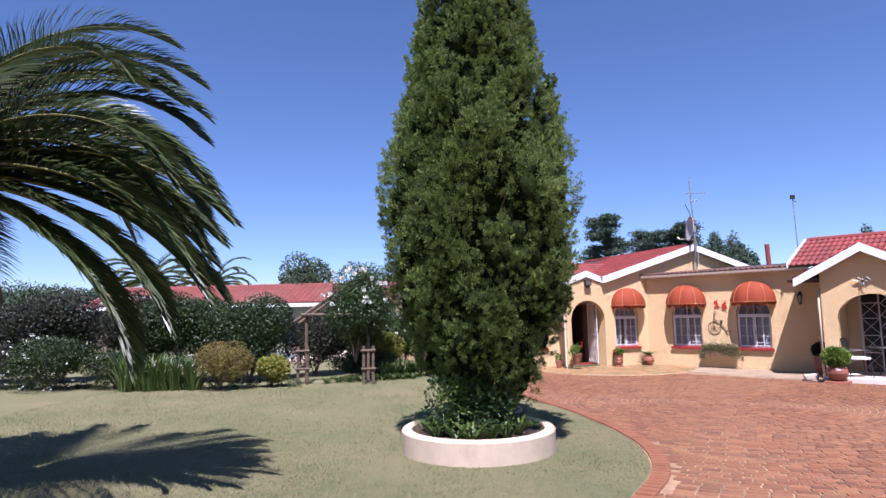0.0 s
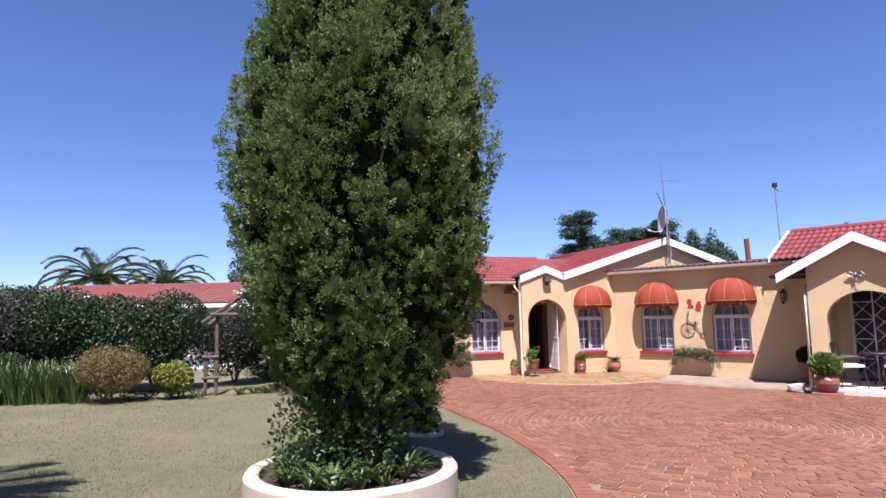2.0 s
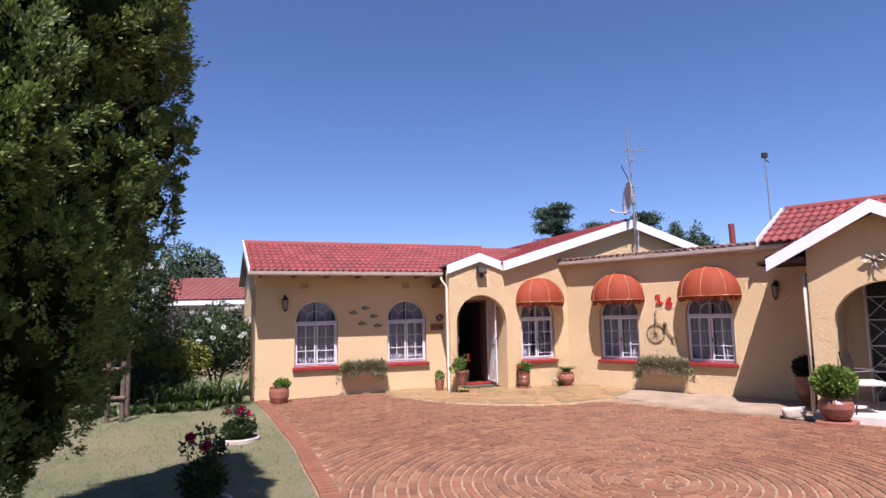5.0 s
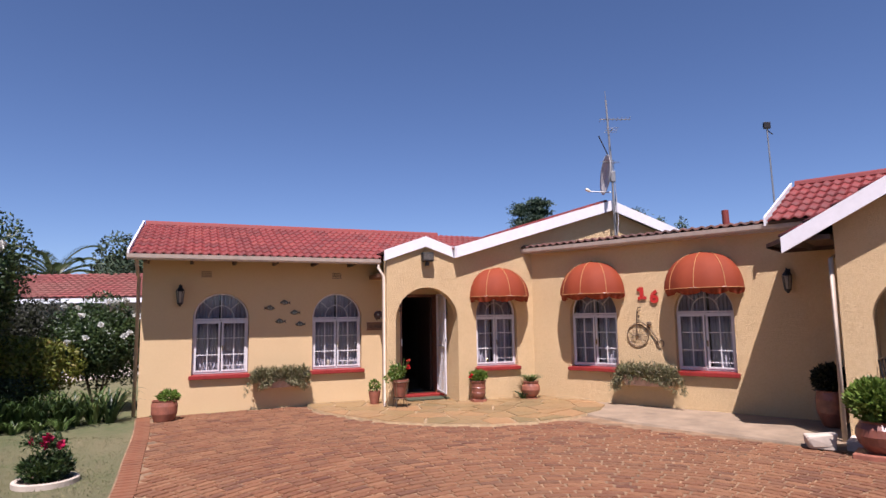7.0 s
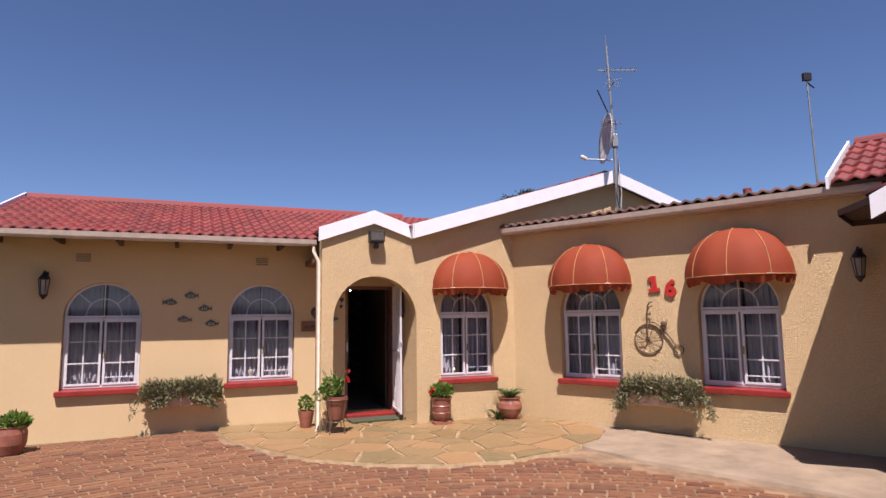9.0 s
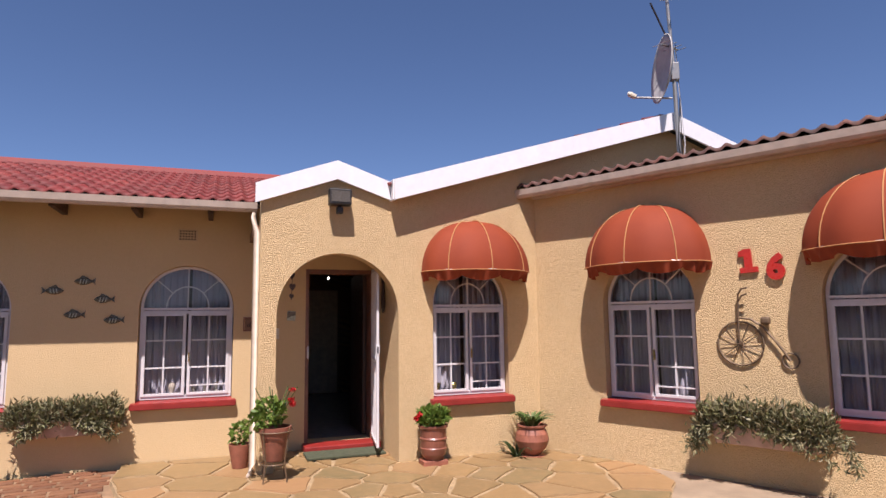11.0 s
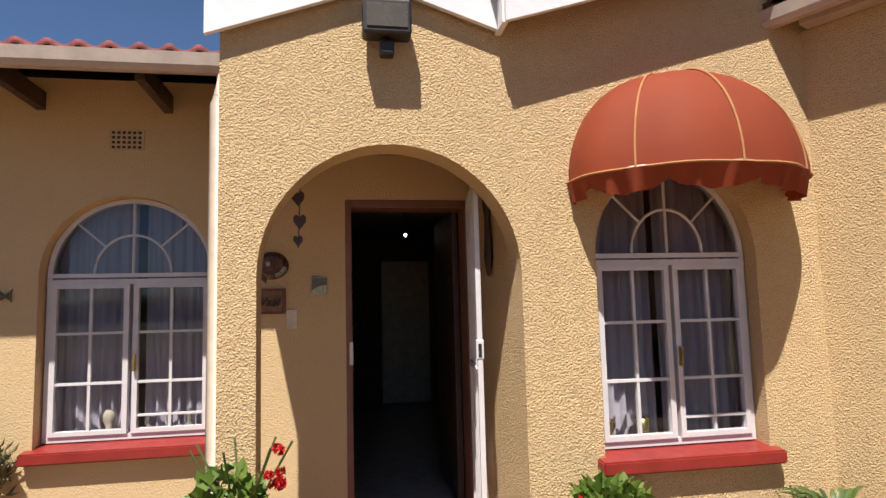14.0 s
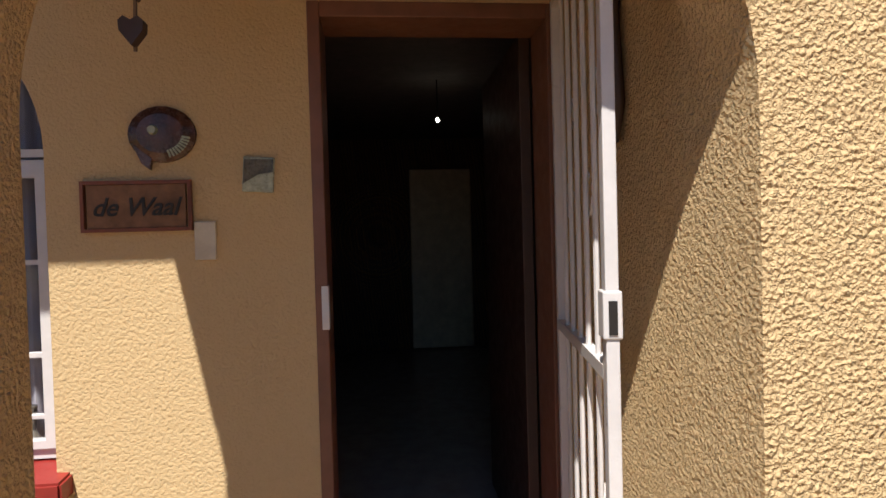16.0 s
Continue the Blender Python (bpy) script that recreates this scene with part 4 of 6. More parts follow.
    part("trunk", tubed([(0, 0, q) for q in (0, H * 0.25, H * 0.5, H * 0.75, H * 0.96)], 0.17, 10, 0.02), BARK, th)
    rr = random.Random(seed)
    for k in range(26):
        zz = rr.uniform(zs[0] + 0.1, H * 0.5)
        aa = rr.uniform(0, 6.3)
        rad = float(np.interp(zz, zs, rs)) * 0.85
        part("limb", tubed([(rad * t * math.cos(aa), rad * t * math.sin(aa), zz - 0.3 * rad + rad * 0.6 * t ** 1.4) for t in (0, 0.33, 0.66, 1)], 0.035, 5, 0.008), BARK, th)
    return th
# near-black green that carries the crown's inner shade in its colour
CONIFER_SHADE = plain("conifer_inner_shade", (0.016, 0.024, 0.008), 1.0, vary=0.5, scale=18, dist=0.02, bscale=30)
CONIFER_SHADE.node_tree.nodes["Principled BSDF"].inputs["Specular IOR Level"].default_value = 0.0
conifer("conifer_tree", "tall dense dark green juniper growing from a round planter", (CX + 0.10, CY + 0.24, 0.1), [(z, r * 0.965) for z, r in PROFILE], 600, 11, CONIFER)
th = thing("ivy_shoots", "leafy green shoots sprouting at the conifer's foot", "plant", TR((CX - 0.35, CY - 0.25, 0.3)))
for k in range(5):
    clump(th, 260, 0.22, 0.7, 0.055, 0.035, FRESH if k == 1 else ROSELEAF, 70 + k, x=0.22 * k - 0.2, y=-0.2 + 0.08 * (k % 3), z=0.05)

# ---- palms ----
def palm(name, label, at, height, length, fronds, seed, leafn=74, material=None, tilt=0.0, low=-0.5, wide=0.028, aim=None):
    rng = np.random.default_rng(seed)
    th = thing(name, label, "palm tree", TR(at))
    pts = [(0.02 * math.sin(k), 0.02 * math.cos(k), height * k / 8) for k in range(9)]
    bm = tubed(pts, 0.24, 16, 0.20)
    for k in range(int(height / 0.12)):
        for j in range(9):
            a = j * 0.698 + (k % 2) * 0.35
            box(bm, 0.19, 0.27, -0.05, 0.05, 0, 0.09, m=TR((0, 0, k * 0.12)) @ pose(0, 0, 0, 0, -12, math.degrees(a)))
    part("trunk", bm, BARK, th)
    for k in range(fronds):
        g = k * 2.39996
        e = 1.25 - (1.25 - low) * (k / fronds) ** 0.8
        if aim:
            g, e = aim[k] if k < len(aim) else (g, e)
        L = length * rng.uniform(0.9, 1.08)
        n = 26
        P, p, ang = [], np.array([0.0, 0.0, height]), e
        for j in range(n + 1):
            P.append(p.copy())
            ang -= (1.62 - 0.55 * (e < 0.3)) / n * (0.35 + 1.3 * j / n)
            p = p + np.array([math.cos(ang) * math.cos(g), math.cos(ang) * math.sin(g), math.sin(ang)]) * L / n
        P = np.array(P)
        fr = part("frond", tubed([tuple(q) for q in P[::2]], 0.022 * length / 3.4, 5, 0.004), PALMRIB, th)
        t = np.repeat(np.linspace(0.10, 0.995, leafn), 2)
        side = np.tile([1.0, -1.0], leafn)
        idx = t * n
        i0 = np.minimum(idx.astype(int), n - 1)
        f = (idx - i0)[:, None]
        base = P[i0] * (1 - f) + P[i0 + 1] * f
        tan = unit(P[i0 + 1] - P[i0])
        lat = np.array([-math.sin(g), math.cos(g), 0.0])
        up = unit(np.cross(np.tile(lat, (len(t), 1)), tan) * -1)
        up[up[:, 2] < 0] *= -1
        fan = (0.95 - 0.55 * t)[:, None]
        d = unit(lat * side[:, None] * fan + tan * (1.05 - fan * 0.4) + up * 0.32 + rng.normal(size=base.shape) * 0.05)
        ln = (0.56 * length / 3.4 * np.sin(np.pi * np.clip(t * 0.80 + 0.17, 0, 1)) ** 0.6 + 0.08)[:, None]
        w = (wide * length / 3.4)
        nor = unit(np.cross(d, tan))
        m1 = base + d * ln * 0.5 - np.array([0, 0, 0.03]) * ln
        end = base + d * ln - np.array([0, 0, 0.20]) * ln
        V = np.stack([base - nor * w * 0.25, base + nor * w * 0.25, m1 + nor * w * 0.5, m1 - nor * w * 0.5, end, end + nor * 0.001], 1).reshape(-1, 3)
        q = np.arange(len(t))[:, None] * 6
        F = np.concatenate([q + [0, 1, 2, 3], q + [3, 2, 5, 4]])
        raw("blade", V, F, material or PALMLEAF, fr)
    return th
AIM = [(0.10, 0.0), (0.25, 0.12), (0.40, -0.1), (0.0, -0.12), (0.5, 0.1), (-0.1, 0.1), (0.15, 0.2), (0.35, 0.02), (0.3, -0.3), (0.05, -0.3), (0.05, 1.12), (0.28, 1.08), (0.2, 0.36), (0.34, 0.30), (0.02, 0.42), (0.18, 0.52), (0.12, 0.98), (0.22, 0.80), (0.10, 0.62), (0.30, 0.48), (0.00, 0.25), (0.42, 0.95), (0.16, 0.16), (0.75, 0.6), (0.62, 0.25), (-0.1, 0.55), (0.9, 0.9), (1.15, 0.5), (-0.35, 0.8), (0.24, 0.98), (0.45, 0.65)]
palm("palm_tree", "date palm with long arching grey-green fronds by the lawn", (-5.5, 6.2, 0), 3.5, 3.35, 93, 5, low=-0.2, leafn=105, aim=AIM + [(1.6 + (k * 2.39996) % 3.9, 1.2 - 1.3 * k / 64) for k in range(62)])
for k, (x, y, h, L, s) in enumerate(((-23.6, 50.0, 5.0, 4.6, 8), (-19.0, 51.5, 4.6, 4.0, 9))):
    palm("far_palm", "distant palm with stiff fronds rising over the hedge", (x, y, 0), h, L, 34, s, leafn=34, low=-0.3, wide=0.06)

# ---- hedges, shrubs and far trees ----
SH = []
for k, (x, y, rx, ry, rz, n, mat) in enumerate((
        (-14.2, 19.6, 1.8, 1.5, 1.42, 20000, DUSKY), (-11.8, 19.4, 1.7, 1.4, 1.46, 20000, DUSKY), (-9.6, 19.0, 1.6, 1.4, 1.50, 20000, DUSKY),
        (-7.5, 18.7, 1.6, 1.4, 1.46, 22000, HEDGE), (-5.7, 18.6, 1.5, 1.3, 1.40, 22000, HEDGE), (-4.0, 19.8, 1.1, 1.0, 1.05, 12000, DUSKY))):
    bush("hedge_shrub", "large clipped dark green shrub of the garden hedge" if mat is HEDGE else "large dusky grey-green shrub of the garden hedge", "shrub", (x, y, 0), (rx, ry, rz), n, 0.085, 0.045, mat, 100 + k, 11, group="hedge shrubs along the lawn")
bush("spotted_shrub", "rounded green shrub flecked with small white blooms", "shrub", (-11.0, 17.4, 0), (1.5, 1.0, 0.80), 14000, 0.06, 0.035, HEDGE, 120)
bush("low_shrub", "low dark green shrub under the hedge", "shrub", (-12.9, 18.0, 0), (1.2, 0.9, 0.7), 9000, 0.06, 0.035, DUSKY, 128)
bush("low_shrub", "low dark green shrub under the hedge", "shrub", (-9.1, 17.5, 0), (1.1, 0.8, 0.6), 9000, 0.06, 0.035, HEDGE, 129)
bush("russet_shrub", "rounded yellow-green and russet shrub at the lawn's edge", "shrub", (-5.95, 16.6, 0), (0.92, 0.8, 0.72), 15000, 0.05, 0.022, RUSSET, 121, 13)
bush("yellow_shrub", "small bright yellow-green shrub at the lawn's edge", "shrub", (-4.62, 17.0, 0), (0.5, 0.45, 0.50), 5200, 0.07, 0.04, YELLOWISH, 122)
th = thing("grassy_clump", "tall green reedy clump in the border", "plant", TR((-7.5, 16.7, 0)))
for k in range(7):
    q = straps(th, 90, 0.5, 1.0, 0.03, STRAP, 130 + k, base=0.25, droop=0.1)
    q.matrix_basis = TR((-0.9 + 0.3 * k, 0.15 * (k % 2), 0))
spots = np.random.default_rng(9)
for c, r, n in (((-11.0, 17.35, 0), (1.45, 0.95, 0.8), 34),):
    s = sphere_points(n, spots)
    s[:, 1] = -abs(s[:, 1])
    P = s * r + [0, 0, r[2]]
    V, F = merge([leaves(P + spots.normal(size=P.shape) * 0.012, sphere_points(n, spots), 0.04, 0.035, spots) for _ in range(6)])
    ob = raw("white_blooms", V, F, WHITEPETAL)
    ob.location = c
    tagged(ob, "small white blooms scattered over a green shrub", "flowers", kind="stuff")

def rose(parent, centre, size, mat, seed):
    rng = np.random.default_rng(seed)
    n = 26
    s = sphere_points(n, rng)
    P = s * size * 0.35 * rng.uniform(0.2, 1, (n, 1))
    V, F = leaves(P, s + rng.normal(size=s.shape) * 0.3 + [0, 0, 0.5], size * 0.7, size * 0.65, rng, 0.6)
    ob = raw("bloom", V, F, mat, parent)
    ob.matrix_basis = TR(centre)
    return ob

th = bush("climbing_rose", "tall dark-leaved climbing rose with clusters of white blooms over a pergola", "rose", (-2.45, 18.0, 0.55), (1.15, 1.0, 1.48), 22000, 0.07, 0.045, ROSELEAF, 140, 12)
rr = random.Random(3)
for k in range(22):
    a, b = rr.uniform(-2.9, -0.2), rr.uniform(0.1, 1.1)
    rose(th, (1.1 * math.cos(a) * math.cos(b), 0.95 * math.sin(a) * math.cos(b), 1.48 + 1.42 * math.sin(b)), 0.085, WHITEPETAL, 200 + k)
th = bush("climbing_rose", "tall dark-leaved climbing rose with clusters of white blooms beside the wing", "rose", (-1.25, 20.3, 0), (1.0, 0.9, 1.12), 16000, 0.065, 0.042, ROSELEAF, 141, 12)
for k in range(15):
    a, b = rr.uniform(-2.4, 0.1), rr.uniform(0.1, 1.0)
    rose(th, (0.98 * math.cos(a) * math.cos(b), 0.9 * math.sin(a) * math.cos(b), 1.12 + 1.1 * math.sin(b)), 0.065, WHITEPETAL, 260 + k)
bush("dusky_shrub", "dark grey-green shrub filling the border beside the wing", "shrub", (-3.1, 20.6, 0), (1.5, 1.0, 1.2), 15000, 0.075, 0.04, DUSKY, 142)
bush("yellow_shrub", "loose yellow-green shrub in the border beside the wing", "shrub", (-1.95, 19.3, 0), (1.0, 0.6, 0.78), 11000, 0.075, 0.045, YELLOWISH, 143)
bush("dark_shrub", "low dark shrub in the border beside the wing", "shrub", (-2.2, 18.6, 0), (1.1, 0.5, 0.45), 7000, 0.06, 0.03, HEDGE, 144)
th = thing("strap_plants", "clump of arching strap-leaved plants at the foot of the wing's corner", "plant", TR((-0.65, 19.0, 0)))
for k in range(7):
    q = straps(th, 46, 0.5, 0.85, 0.035, STRAP if k % 2 else ROSELEAF, 150 + k, base=0.1)
    q.matrix_basis = TR((-0.22 * k + 0.25, -0.12 * k + 0.1 * (k % 2), 0))
th = thing("border_plants", "row of low strap-leaved plants along the border's edge", "plant", TR((-2.0, 17.6, 0)))
for k in range(9):
    q = straps(th, 30, 0.3, 0.3, 0.03, STRAP, 170 + k, base=0.08)
    q.matrix_basis = TR((-1.2 + 0.3 * k, 0.09 * k + 0.05 * (k % 2), 0))
th = thing("border_plants", "row of low leafy plants along the lawn's far border", "plant", TR((-4.0, 16.9, 0)))
for k in range(16):
    clump(th, 160, 0.2, 0.22, 0.06, 0.03, (ROSELEAF, STRAP, DUSKY)[k % 3], 180 + k, x=-0.55 * k, y=0.05 * k + 0.1 * (k % 2))

def pergola_posts(x, y):
    th = thing("pergola_frame", "weathered dark timber pergola posts joined by short rails", "pergola frame", TR((x, y, 0)), "pergola frames across the path")
    for dx, dy, h in ((-0.16, 0.0, 1.05), (0.10, 0.0, 1.05)):
        part("post", tubed([(dx, dy, -0.05), (dx + 0.01, dy, h)], 0.045, 8), TIMBER, th)
    for z in (0.42, 0.92):
        part("rail", tubed([(-0.22, -0.05, z), (0.18, -0.05, z + 0.01)], 0.035, 8), TIMBER, th)
pergola_posts(-3.85, 17.5)
pergola_posts(-1.95, 17.1)
th = thing("pergola_beams", "leaning dark timber beams of the pergola", "pergola beams", TR((-3.2, 17.6, 0)))
for a, b in (((-0.95, 0, 1.75), (0.55, 0.1, 2.75)), ((-0.85, 0.2, 1.70), (0.75, 0.3, 2.80)), ((-0.75, 0, 1.95), (1.4, 0, 1.90))):
    part("beam", tubed([a, b], 0.045, 8), TIMBER, th)
for x in (-0.62, 1.15):
    part("post", tubed([(x, 0.12, 0.0), (x, 0.12, 2.0)], 0.045, 8), TIMBER, th)

th = thing("swimming_pool", "oval swimming pool with a pale coping behind the lawn", "swimming pool", TR((-9.6, 29.5, 0)), kind="structure")
part("coping", lathe([(3.9, 0.0), (3.88, 0.06), (3.3, 0.06), (3.28, 0.03)], 64, squash=1.35), CONCRETE, th)
part("water", lathe([(3.27, 0.032), (3.26, 0.036)], 64, squash=1.35), WATER, th)
bm = prism([(-6.2, 26.0), (-4.0, 27.5), (-3.0, 33.0), (-3.5, 36.0), (-7.0, 36.5), (-6.0, 31.0)], 0.0, 0.03)
tagged(part("garden_path", bm, CONCRETE), "pale paved path beside the pool", "path", kind="structure")

th = thing("neighbour_house", "long low house with a dull red tiled roof behind the hedge", "house")
M = axes(-2.5, -19.5, 33.0)
part("wall", boxed(0.8, 16.5, 1.2, 7, 0, 2.75), SIDING, th, m=M)
bm = bmesh.new()
for s, (y0, y1) in enumerate(((0.2, 4.2), (8.2, 4.2))):
    q = [bm.verts.new((x, y, z)) for x, y, z in ((0.0, y0, 2.55), (17.0, y0, 2.55), (16.6, y1, 3.75), (0.4, y1, 3.75))]
    bm.faces.new(q if s == 0 else q[::-1])
me = bmesh.ops.extrude_face_region(bm, geom=list(bm.faces))
bmesh.ops.translate(bm, verts=[v for v in me["geom"] if isinstance(v, bmesh.types.BMVert)], vec=(0, 0, 0.09))
part("roof", bm, TILE_FAR, th, m=M)
V, F = [], []
for j in range(12):
    for i in range(56):
        x, y = 0.1 + i * 0.30, 0.15 + j * 0.335
        z = 2.66 + (y - 0.2) * 0.30
        k = len(V)
        V += [(x, y, z + 0.03), (x + 0.15, y, z + 0.06), (x + 0.29, y, z + 0.02), (x + 0.29, y + 0.34, z + 0.09), (x + 0.15, y + 0.34, z + 0.13), (x, y + 0.34, z + 0.10)]
        F += [(k, k + 1, k + 4, k + 5), (k + 1, k + 2, k + 3, k + 4)]
ob = raw("roof_tiles", V, F, TILE_FAR, th)
ob.matrix_basis = M
ob["kind"] = "stuff"
part("fascia", boxed(0.0, 17.0, 0.12, 0.18, 2.42, 2.60), WHITE, th, m=M)
for p0, p1 in (((-0.05, 0.1, 2.55), (0.38, 4.2, 3.8)), ((3.4, -1.2, 3.1), (5.2, -0.2, 2.95)), ((3.4, -1.2, 3.1), (1.8, -0.6, 2.75))):
    part("barge", tubed([p0, p1], 0.08, 6), WHITE, th, m=M)
th2 = tagged(part("garden_wall", boxed(-5.8, 6.0, 33.9, 34.1, 0, 1.9), SIDING), "plain rendered garden wall behind the house", "garden wall", kind="structure")

def cedar(name, label, at, h, w, seed, tiers=11):
    rng = np.random.default_rng(seed)
    th = thing(name, label, "tree", TR(at))
    part("trunk", tubed([(0, 0, 0), (0.05, 0, h * 0.5), (0, 0, h * 0.96)], 0.22, 8, 0.04), BARK, th)
    ch = []
    bm = bmesh.new()
    for k in range(tiers * 5):
        z = h * (0.35 + 0.63 * (k // 5 + rng.uniform(0, 0.7)) / tiers)
        a = rng.uniform(0, 6.283)
        R = w * (1 - (z / h - 0.35) * 1.1) * rng.uniform(0.6, 1.1) + 0.25
        tube(bm, [(0, 0, z), (R * 0.6 * math.cos(a), R * 0.6 * math.sin(a), z + 0.18 * R)], 0.05, 4, 0.015)
        n = 420
        t = rng.uniform(0.15, 1, n) ** 0.7
        P = np.stack([R * t * math.cos(a), R * t * math.sin(a), z + 0.22 * R * t], 1) + rng.normal(size=(n, 3)) * [0.22, 0.22, 0.07] * (1 + 0.5 * R / w)
        ch.append(leaves(P, rng.normal(size=(n, 3)) + [math.cos(a), math.sin(a), 0.4], 0.20, 0.08, rng))
    part("limbs", bm, BARK, th)
    raw("foliage", *merge(ch), CEDARLEAF, th)
cedar("cedar_tree", "distant blue-green cedar with layered boughs behind the roof", (13.2, 47.8, 0), 9.4, 2.2, 21)
cedar("cedar_tree", "distant blue-green conifer with drooping boughs behind the roof", (16.4, 46.8, 0), 7.9, 2.3, 22)
cedar("cedar_tree", "distant blue-green conifer with drooping boughs behind the roof", (18.6, 46.0, 0), 8.3, 2.0, 23)
for k, (x, y, h) in enumerate(((18.6, 40.5, 7.2), (19.6, 40.6, 6.9), (20.4, 40.4, 6.4), (21.2, 41, 5.9), (31.5, 44.0, 8.2))):
    bush("far_tree", "dark pointed tree far behind the house", "tree", (x, y, 0.3), (0.75, 0.75, h / 2), 6500, 0.17, 0.09, CEDARLEAF, 300 + k, 12)
for k, (x, y, r, h, mat) in enumerate(((-8.2, 38, 1.9, 5.8, FARLEAF), (-13.0, 47, 4.0, 4.8, RUSSET), (-30, 44, 6.0, 5.2, FARLEAF), (-41, 40, 7.0, 6.0, HEDGE), (-3.8, 46, 3.0, 5.2, FARLEAF), (-24.5, 43, 4.0, 4.4, FARLEAF), (-17.5, 47, 4.0, 4.6, HEDGE), (-36, 30, 5, 4.6, FARLEAF), (-22, 30, 4, 3.4, HEDGE), (-17.2, 22.5, 2.2, 3.2, FARLEAF), (-5.0, 38, 2.2, 2.6, HEDGE), (-9.5, 37.4, 2.6, 2.4, HEDGE), (3.0, 52, 6, 5.0, FARLEAF))):
    bush("far_tree", "leafy green tree far beyond the garden", "tree", (x, y, 0), (r, r * 0.8, h / 2), 12000, 0.20, 0.12, mat, 320 + k, 14)
bm = bmesh.new()
for k in range(90):
    a = 2 * math.pi * k / 90
    hh = 5.5 + 2.5 * noise.noise(Vector((math.cos(a) * 9, math.sin(a) * 9, 0)))
    r = 120
    lathe([(7, -1), (8, hh * 0.6), (5, hh * 0.9), (1.5, hh)], 9, cx=r * math.cos(a), cy=r * math.sin(a), bm=bm)
tagged(part("far_woods", bm, plain("far_woods_green", (0.05, 0.075, 0.04), 0.9, vary=0.4, scale=0.35, dist=0.6, bscale=1.2), smooth=True), "hazy line of trees on the horizon", "trees", kind="backdrop" and "structure")

# ---- round rose beds in the lawn ----
def rose_bed(x, y, r, h, blooms, seed):
    th = thing("rose_bed", "small round concrete-edged bed with a crimson rose bush", "flower bed", TR((x, y, 0)), "round rose beds in the lawn")
    part("ring", lathe([(r, -0.02), (r, 0.05), (r - 0.03, 0.06), (r - 0.05, 0.05), (r - 0.05, 0.02)], 36), CONCRETE, th)
    part("soil", lathe([(r - 0.052, 0.0), (r - 0.055, 0.03)], 30), SOIL, th)
    clump(th, 900, r * 0.8, h * 0.55, 0.055, 0.03, ROSELEAF, seed, z=0.03)
    straps(th, 90, r * 0.8, h * 0.5, 0.012, STRAP, seed + 30, z=0.03, base=r * 0.5, droop=0.1)
    rs = random.Random(seed + 7)
    for k in range(9):
        a, q = rs.uniform(0, 6.3), rs.uniform(0.2, 0.75)
        tip = (r * q * math.cos(a), r * q * math.sin(a), h * rs.uniform(0.65, 1.0))
        part("cane", tubed([(tip[0] * 0.3, tip[1] * 0.3, 0.03), (tip[0] * 0.8, tip[1] * 0.8, tip[2] * 0.6), tip], 0.006, 5, 0.003), STRAP, th)
        clump(th, 46, 0.085, 0.16, 0.045, 0.028, ROSELEAF, seed + 40 + k, x=tip[0], y=tip[1], z=tip[2] - 0.1)
    rr = random.Random(seed)
    for k in range(blooms):
        a = rr.uniform(0, 6.3)
        rose(th, (r * 0.5 * math.cos(a), r * 0.5 * math.sin(a), h * rr.uniform(0.75, 1.05)), 0.06, PINKPETAL, seed + k)
rose_bed(0.74, 15.12, 0.30, 0.48, 4, 401)
rose_bed(1.29, 11.98, 0.27, 0.74, 3, 402)

# ---- pots ----
def pot(name, label, at, profile, mat, frame=MA, group="", category="flower pot"):
    th = thing(name, label, category, frame @ TR(at), group)
    part("pot", lathe(profile, 32), mat, th, smooth=False)
    return th

U = [(0.09, 0), (0.095, 0.02), (0.125, 0.06), (0.135, 0.10), (0.14, 0.12), (0.132, 0.13), (0.138, 0.20), (0.146, 0.215), (0.135, 0.23), (0.14, 0.31), (0.155, 0.325), (0.155, 0.345), (0.135, 0.345), (0.13, 0.30)]
th = pot("geranium_pot", "ridged glazed terracotta pot of green geraniums on a brick", (5.89, -1.09, 0.10), U, TERRA2)
part("brick_base", boxed(-0.13, 0.13, -0.09, 0.09, -0.055, 0.0, bevel=0.006), TERRA, th, "dull red brick under the pot")
clump(th, 330, 0.155, 0.19, 0.06, 0.055, FRESH, 501, z=0.32)
for k in range(3):
    rose(th, (-0.20 + 0.02 * k, -0.06, 0.42 + 0.02 * k), 0.032, REDPETAL, 510 + k)

R = [(0.08, 0), (0.09, 0.02), (0.15, 0.08), (0.18, 0.16), (0.17, 0.23), (0.145, 0.275), (0.14, 0.29), (0.16, 0.305), (0.16, 0.32), (0.135, 0.32), (0.13, 0.29)]
th = pot("round_pot", "round-bellied terracotta pot with spiky strap leaves", (7.0, -1.14, 0.06), R, TERRA)
part("saucer", lathe([(0.13, -0.012), (0.14, 0.0), (0.10, 0.004)], 28), TERRA, th)
straps(th, 60, 0.24, 0.24, 0.03, STRAP, 503, z=0.29, base=0.05)
ob = straps(th, 9, 0.30, 0.22, 0.035, ROSELEAF, 504, z=0.0, base=0.05)
ob.matrix_basis = TR((-0.18, 0.02, 0))

